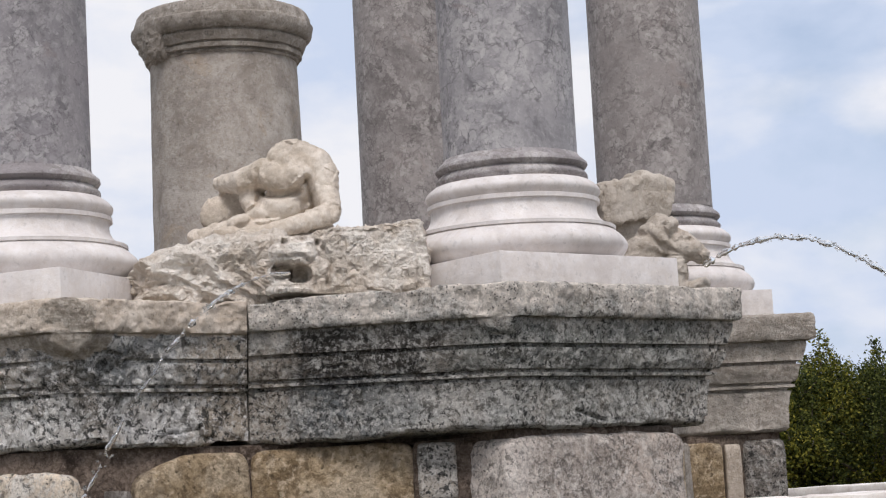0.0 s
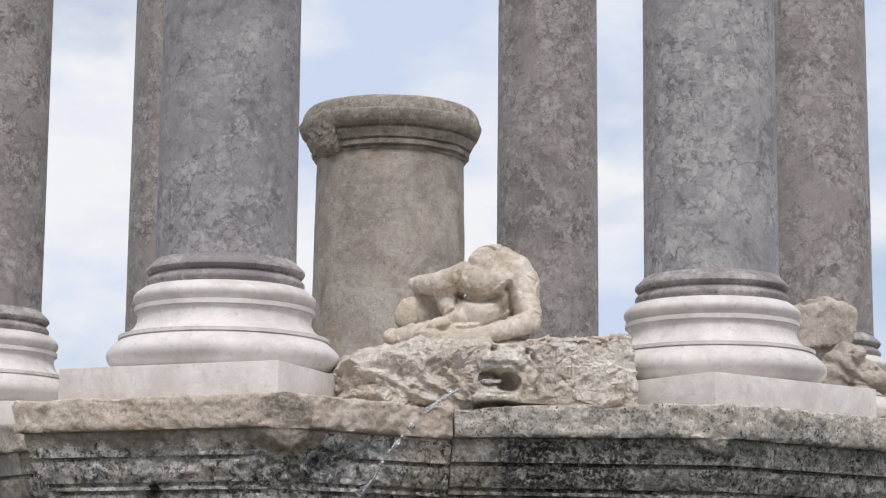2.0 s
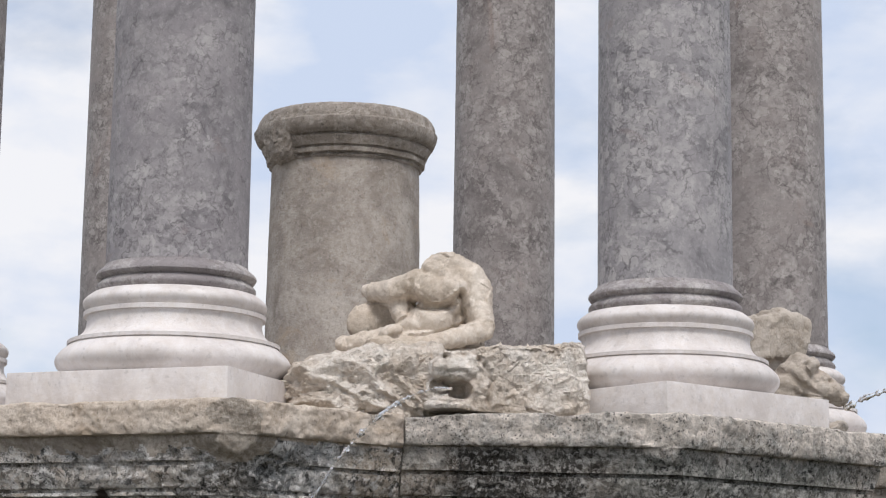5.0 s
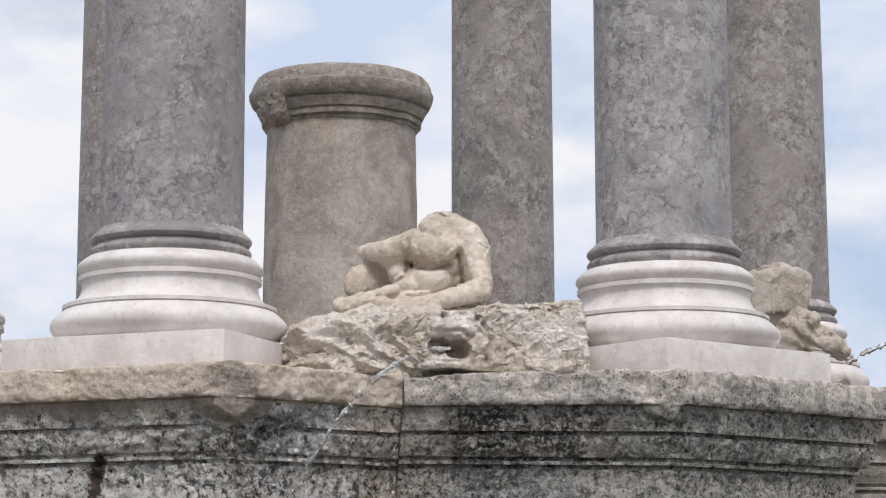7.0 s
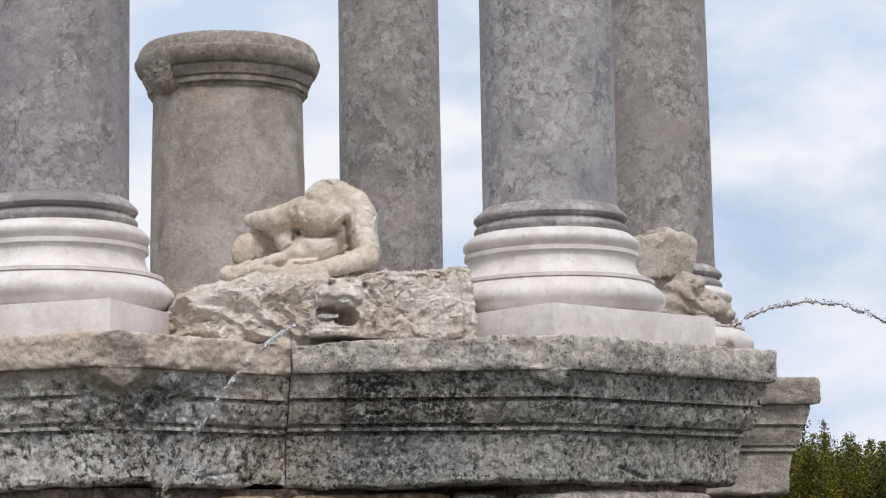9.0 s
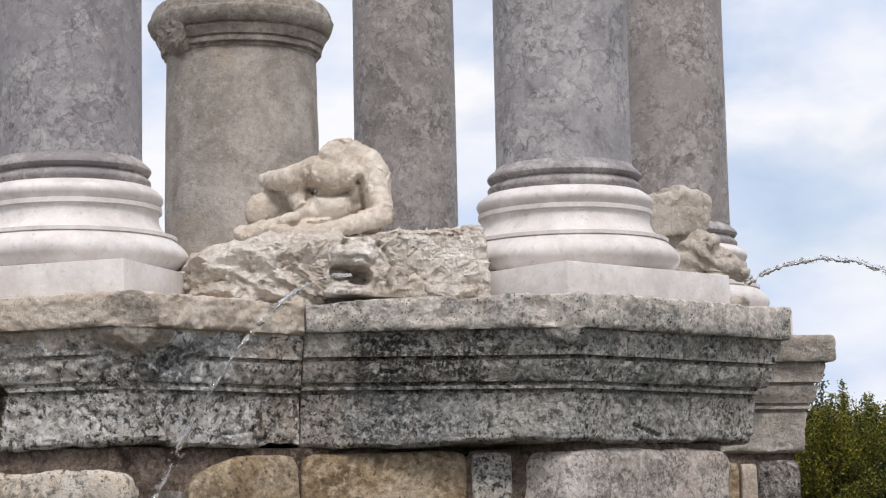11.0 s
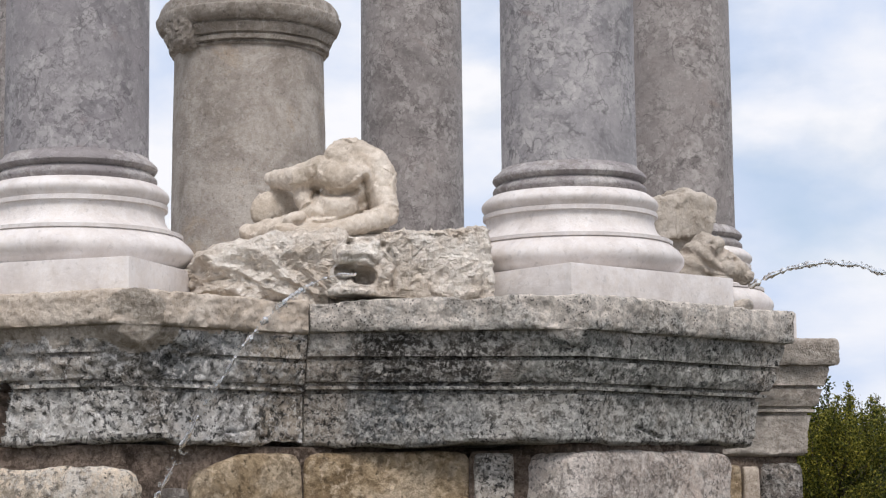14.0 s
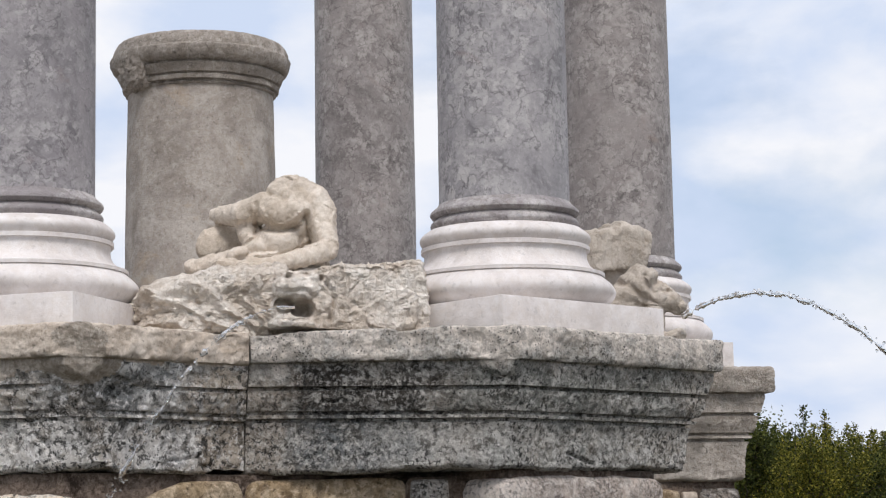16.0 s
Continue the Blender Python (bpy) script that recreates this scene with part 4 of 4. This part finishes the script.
# ---- water jets ----
def jet(start, ang, speed, rise, seconds, thick, seed, broken, swell):
    """A thin falling stream that breaks into beads."""
    n, k = 260, 8
    d = Vector((math.cos(radians(ang)), math.sin(radians(ang)), 0))
    side = Vector((-d.y, d.x, 0))
    bm = bmesh.new()
    rings = []
    for i in range(n + 1):
        t = seconds * i / n
        f = i / n
        c = Vector(start) + d * speed * t + Vector((0, 0, rise * t - 4.905 * t * t))
        c += (side * noise.noise(Vector((f * 34, seed, 0))) + Vector((0, 0, noise.noise(Vector((f * 30, seed, 7)))))) * (0.003 + 0.022 * f)
        r = thick * (1 + swell * math.exp(-f * 3.0)) * (0.7 + 1.0 * noise.noise(Vector((f * 46, seed, 3))) + 0.8 * noise.noise(Vector((f * 120, seed, 5))))
        tang = (d * speed + Vector((0, 0, rise - 9.81 * t))).normalized()
        upv = side.cross(tang)
        r = max(r * (1 - broken * max(0.0, 2.2 * noise.noise(Vector((f * 24, seed, 11))))), thick * 0.07)
        rings.append([bm.verts.new(c + (side * math.cos(2 * math.pi * j / k) + upv * math.sin(2 * math.pi * j / k)) * r * (1 + 0.5 * noise.noise(Vector((f * 90, j, seed)))))
                      for j in range(k)])
    open_at = [broken > 0 and i / n > 0.2 and noise.noise(Vector((i / n * 55, seed, 19))) > 0.16 for i in range(n)]
    for i, (a, b) in enumerate(zip(rings, rings[1:])):
        if open_at[i]:
            continue
        if i and open_at[i - 1]:
            bm.faces.new(a[::-1])
        if i + 1 < n and open_at[i + 1]:
            bm.faces.new(b)
        for j in range(k):
            bm.faces.new((a[j], a[(j + 1) % k], b[(j + 1) % k], b[j]))
    bm.faces.new(rings[0][::-1])
    if not open_at[-1]:
        bm.faces.new(rings[-1])
    bmesh.ops.delete(bm, geom=[v for v in bm.verts if not v.link_faces], context="VERTS")
    return bm


def drops(start, ang, speed, rise, seconds, seed):
    """Loose drops round a jet."""
    d = Vector((math.cos(radians(ang)), math.sin(radians(ang)), 0))
    bm = bmesh.new()
    rnd = random.Random(seed)
    for _ in range(260):
        t = seconds * rnd.uniform(0.1, 1.0)
        c = Vector(start) + d * speed * t + Vector((0, 0, rise * t - 4.905 * t * t)) + Vector((rnd.uniform(-1, 1), rnd.uniform(-1, 1), rnd.uniform(-1, 1))) * (0.008 + 0.024 * t / seconds)
        bmesh.ops.create_icosphere(bm, subdivisions=1, radius=rnd.uniform(0.0025, 0.007), matrix=Matrix.Translation(c))
    return bm


JET1 = ((0.03, -1.97, 2.437), 220, 2.4, -0.08, 0.75)
JET2 = ((1.676, -1.318, 2.484), 318, 2.35, 1.2, 0.75)
for args, seed in ((JET1, 1), (JET2, 2)):
    ob = part("water_jet", jet(*args, 0.0085 if seed == 1 else 0.0105, seed, 1.4 if seed == 1 else 0.0, 0.0 if seed == 1 else 0.35), WATER, sharp=0)
    tagged(ob, "thin clear water jet arching from a lion mouth", "water jet", "water jets")
    tagged(part("spray", drops(*args, seed), WATER, ob, sharp=0), kind="stuff")

# ---- basin wall round the podium ----
basin = thing("basin_wall", "rubble basin parapet capped with white marble slabs", "basin wall", kind="structure")
FAR = 4.62
for k, a in enumerate((270, 330, 30, 90, 150, 210)):
    wing = FAR * math.tan(radians(30))
    m = on_side(a, FAR) @ pose(0, 0, 0.075 if a in (30, 90, 150) else 0)
    bm = slab(2 * wing + 0.1, 0.42, 1.58, 0.01)
    part("parapet", bm, MORTAR, basin, "", m @ pose(0, 0.25, -0.1))
    joints = [-wing, -1.9, -1.1, -0.2, 1.0, 1.9, wing]
    for i, (p, q) in enumerate(zip(joints, joints[1:])):
        bm = slab(q - p - 0.008, 0.52, 0.075, 0.018, k * 7 + i, 0.007, 7)
        part("rim_slab", bm, RIM, basin, "", m @ pose((p + q) / 2, 0.23, 1.492))
    for i in range(9):
        w = 2 * wing / 9
        bm = rock((w * 0.98, 0.2, 0.42), k * 11 + i, 8, 5 if k == 0 else 4, 0.03, 0.01, 0.0, 0.04)
        part("wall_stone", bm, RUBBLE, basin, "", m @ pose(-wing + w * (i + 0.5), 0.075, 1.082))

# ---- ground ----
bm = bmesh.new()
bmesh.ops.create_grid(bm, x_segments=40, y_segments=40, size=1)
for v in bm.verts:
    r = max(abs(v.co.x), abs(v.co.y))
    v.co *= 12 * (1 + 240 * r ** 4)
    v.co.z = 0.0
tagged(part("ground", bm, EARTH), "dry earth with sparse grass round the fountain", "ground", kind="structure")


# ---- trees behind ----
def tree(seed, tall, wide, leaf, spiky):
    rnd = random.Random(seed)
    bm = bmesh.new()
    clumps = []

    def branch(a, b, ra, rb, n=6):
        k, last = 6, None
        ax = (b - a).normalized()
        s = ax.orthogonal().normalized()
        t = ax.cross(s)
        for i in range(n + 1):
            f = i / n
            c = a.lerp(b, f) + (s * noise.noise(a * 3 + Vector((f * 3, seed, 0))) + t * noise.noise(b * 3 + Vector((f * 3, 0, seed)))) * 0.06 * (b - a).length
            r = ra + (rb - ra) * f
            ring = [bm.verts.new(c + (s * math.cos(2 * math.pi * j / k) + t * math.sin(2 * math.pi * j / k)) * r) for j in range(k)]
            if last:
                for j in range(k):
                    bm.faces.new((last[j], last[(j + 1) % k], ring[(j + 1) % k], ring[j]))
            last = ring
        return c

    branch(Vector((0, 0, -0.05)), Vector((0, 0, tall * 0.8)), 0.09, 0.02, 9)
    for i in range(46):
        f = rnd.uniform(0.12, 0.95)
        ang = rnd.uniform(0, 2 * math.pi)
        reach = wide * (math.sin(math.pi * (0.2 + 0.72 * f)) ** 0.7) * rnd.uniform(0.6, 1.05)
        a = Vector((0, 0, tall * 0.75 * f))
        b = a + Vector((math.cos(ang) * reach, math.sin(ang) * reach, tall * rnd.uniform(0.06, 0.24)))
        branch(a, b, 0.03, 0.008, 4)
        for q in (0.45, 0.7, 0.9, 1.0):
            clumps.append((a.lerp(b, q), rnd.uniform(0.16, 0.30)))
        if rnd.random() < spiky:
            top = b + Vector((rnd.uniform(-0.1, 0.1), rnd.uniform(-0.1, 0.1), rnd.uniform(0.25, 0.6)))
            branch(b, top, 0.01, 0.004, 3)
            for q in (0.3, 0.6, 0.85, 1.0):
                clumps.append((b.lerp(top, q), 0.13 - 0.07 * q))
    trunk = bm
    verts, faces = [], []
    for c, r in clumps:
        for _ in range(int(125 * (r / 0.2) ** 1.6) + 14):
            d = Vector((rnd.gauss(0, 1), rnd.gauss(0, 1), rnd.gauss(0, 0.9))) * r * 0.55
            p = c + d
            ln = rnd.uniform(0.03, 0.07)
            u = Vector((rnd.gauss(0, 1), rnd.gauss(0, 1), rnd.gauss(0.35, 0.8))).normalized()
            v = u.orthogonal().normalized()
            v.rotate(Matrix.Rotation(rnd.uniform(0, 6.28), 3, u))
            k = len(verts)
            verts += [p, p + u * ln * 0.5 + v * ln * 0.25, p + u * ln, p + u * ln * 0.5 - v * ln * 0.25]
            faces.append((k, k + 1, k + 2, k + 3))
    me = bpy.data.meshes.new("crown")
    me.from_pydata(verts, [], faces)
    me.materials.append(leaf)
    root = thing("tree", "bushy young green tree with upright shoots", "tree", None, "trees behind the fountain")
    part("trunk", trunk, BARK, root)
    crown = new("crown", me)
    crown.parent = root
    tagged(crown, "dense small olive-green leaves")
    return root


kinds = [tree(1, 4.0, 1.05, LEAF, 0.7), tree(2, 3.6, 1.25, LEAF_DARK, 0.5), tree(3, 3.3, 1.15, LEAF, 0.9)]
rnd = random.Random(5)
eye = Vector((-1.1, -9.2, 0))
FIRST = [(74.6, 4.5), (73.5, 4.6), (72.4, 4.7), (71.2, 4.6), (70.1, 4.45), (69.1, 3.75), (68.1, 3.95), (67.1, 3.55), (66.0, 3.7), (64.8, 3.45), (63.6, 3.6), (62.3, 3.5), (61.0, 3.6)]
SECOND = [(73.0, 4.4), (71.0, 4.3), (69.5, 4.0), (68.6, 3.9), (67.6, 3.8), (66.5, 3.8), (65.3, 3.7), (64.0, 3.8), (62.6, 3.7)]
spots = [(az, 39 + rnd.uniform(-1.2, 1.2), h) for az, h in FIRST] + [(az, 44 + rnd.uniform(-1, 1), h + 0.25) for az, h in SECOND]
tall = [max(v.co.z for c in k.children for v in c.data.vertices) for k in kinds]
for n, (az, dist, high) in enumerate(spots):
    k = n % 3
    p = eye + Vector((math.cos(radians(az)), math.sin(radians(az)), 0)) * dist
    size = high / tall[k]
    where = pose(p.x, p.y, 0, 0, 0, rnd.uniform(0, 360)) @ Matrix.Diagonal((size * 1.05, size * 1.05, size, 1))
    if n >= len(spots) - 3:
        kinds[k].matrix_basis = where
    else:
        copy_thing(kinds[k], where)
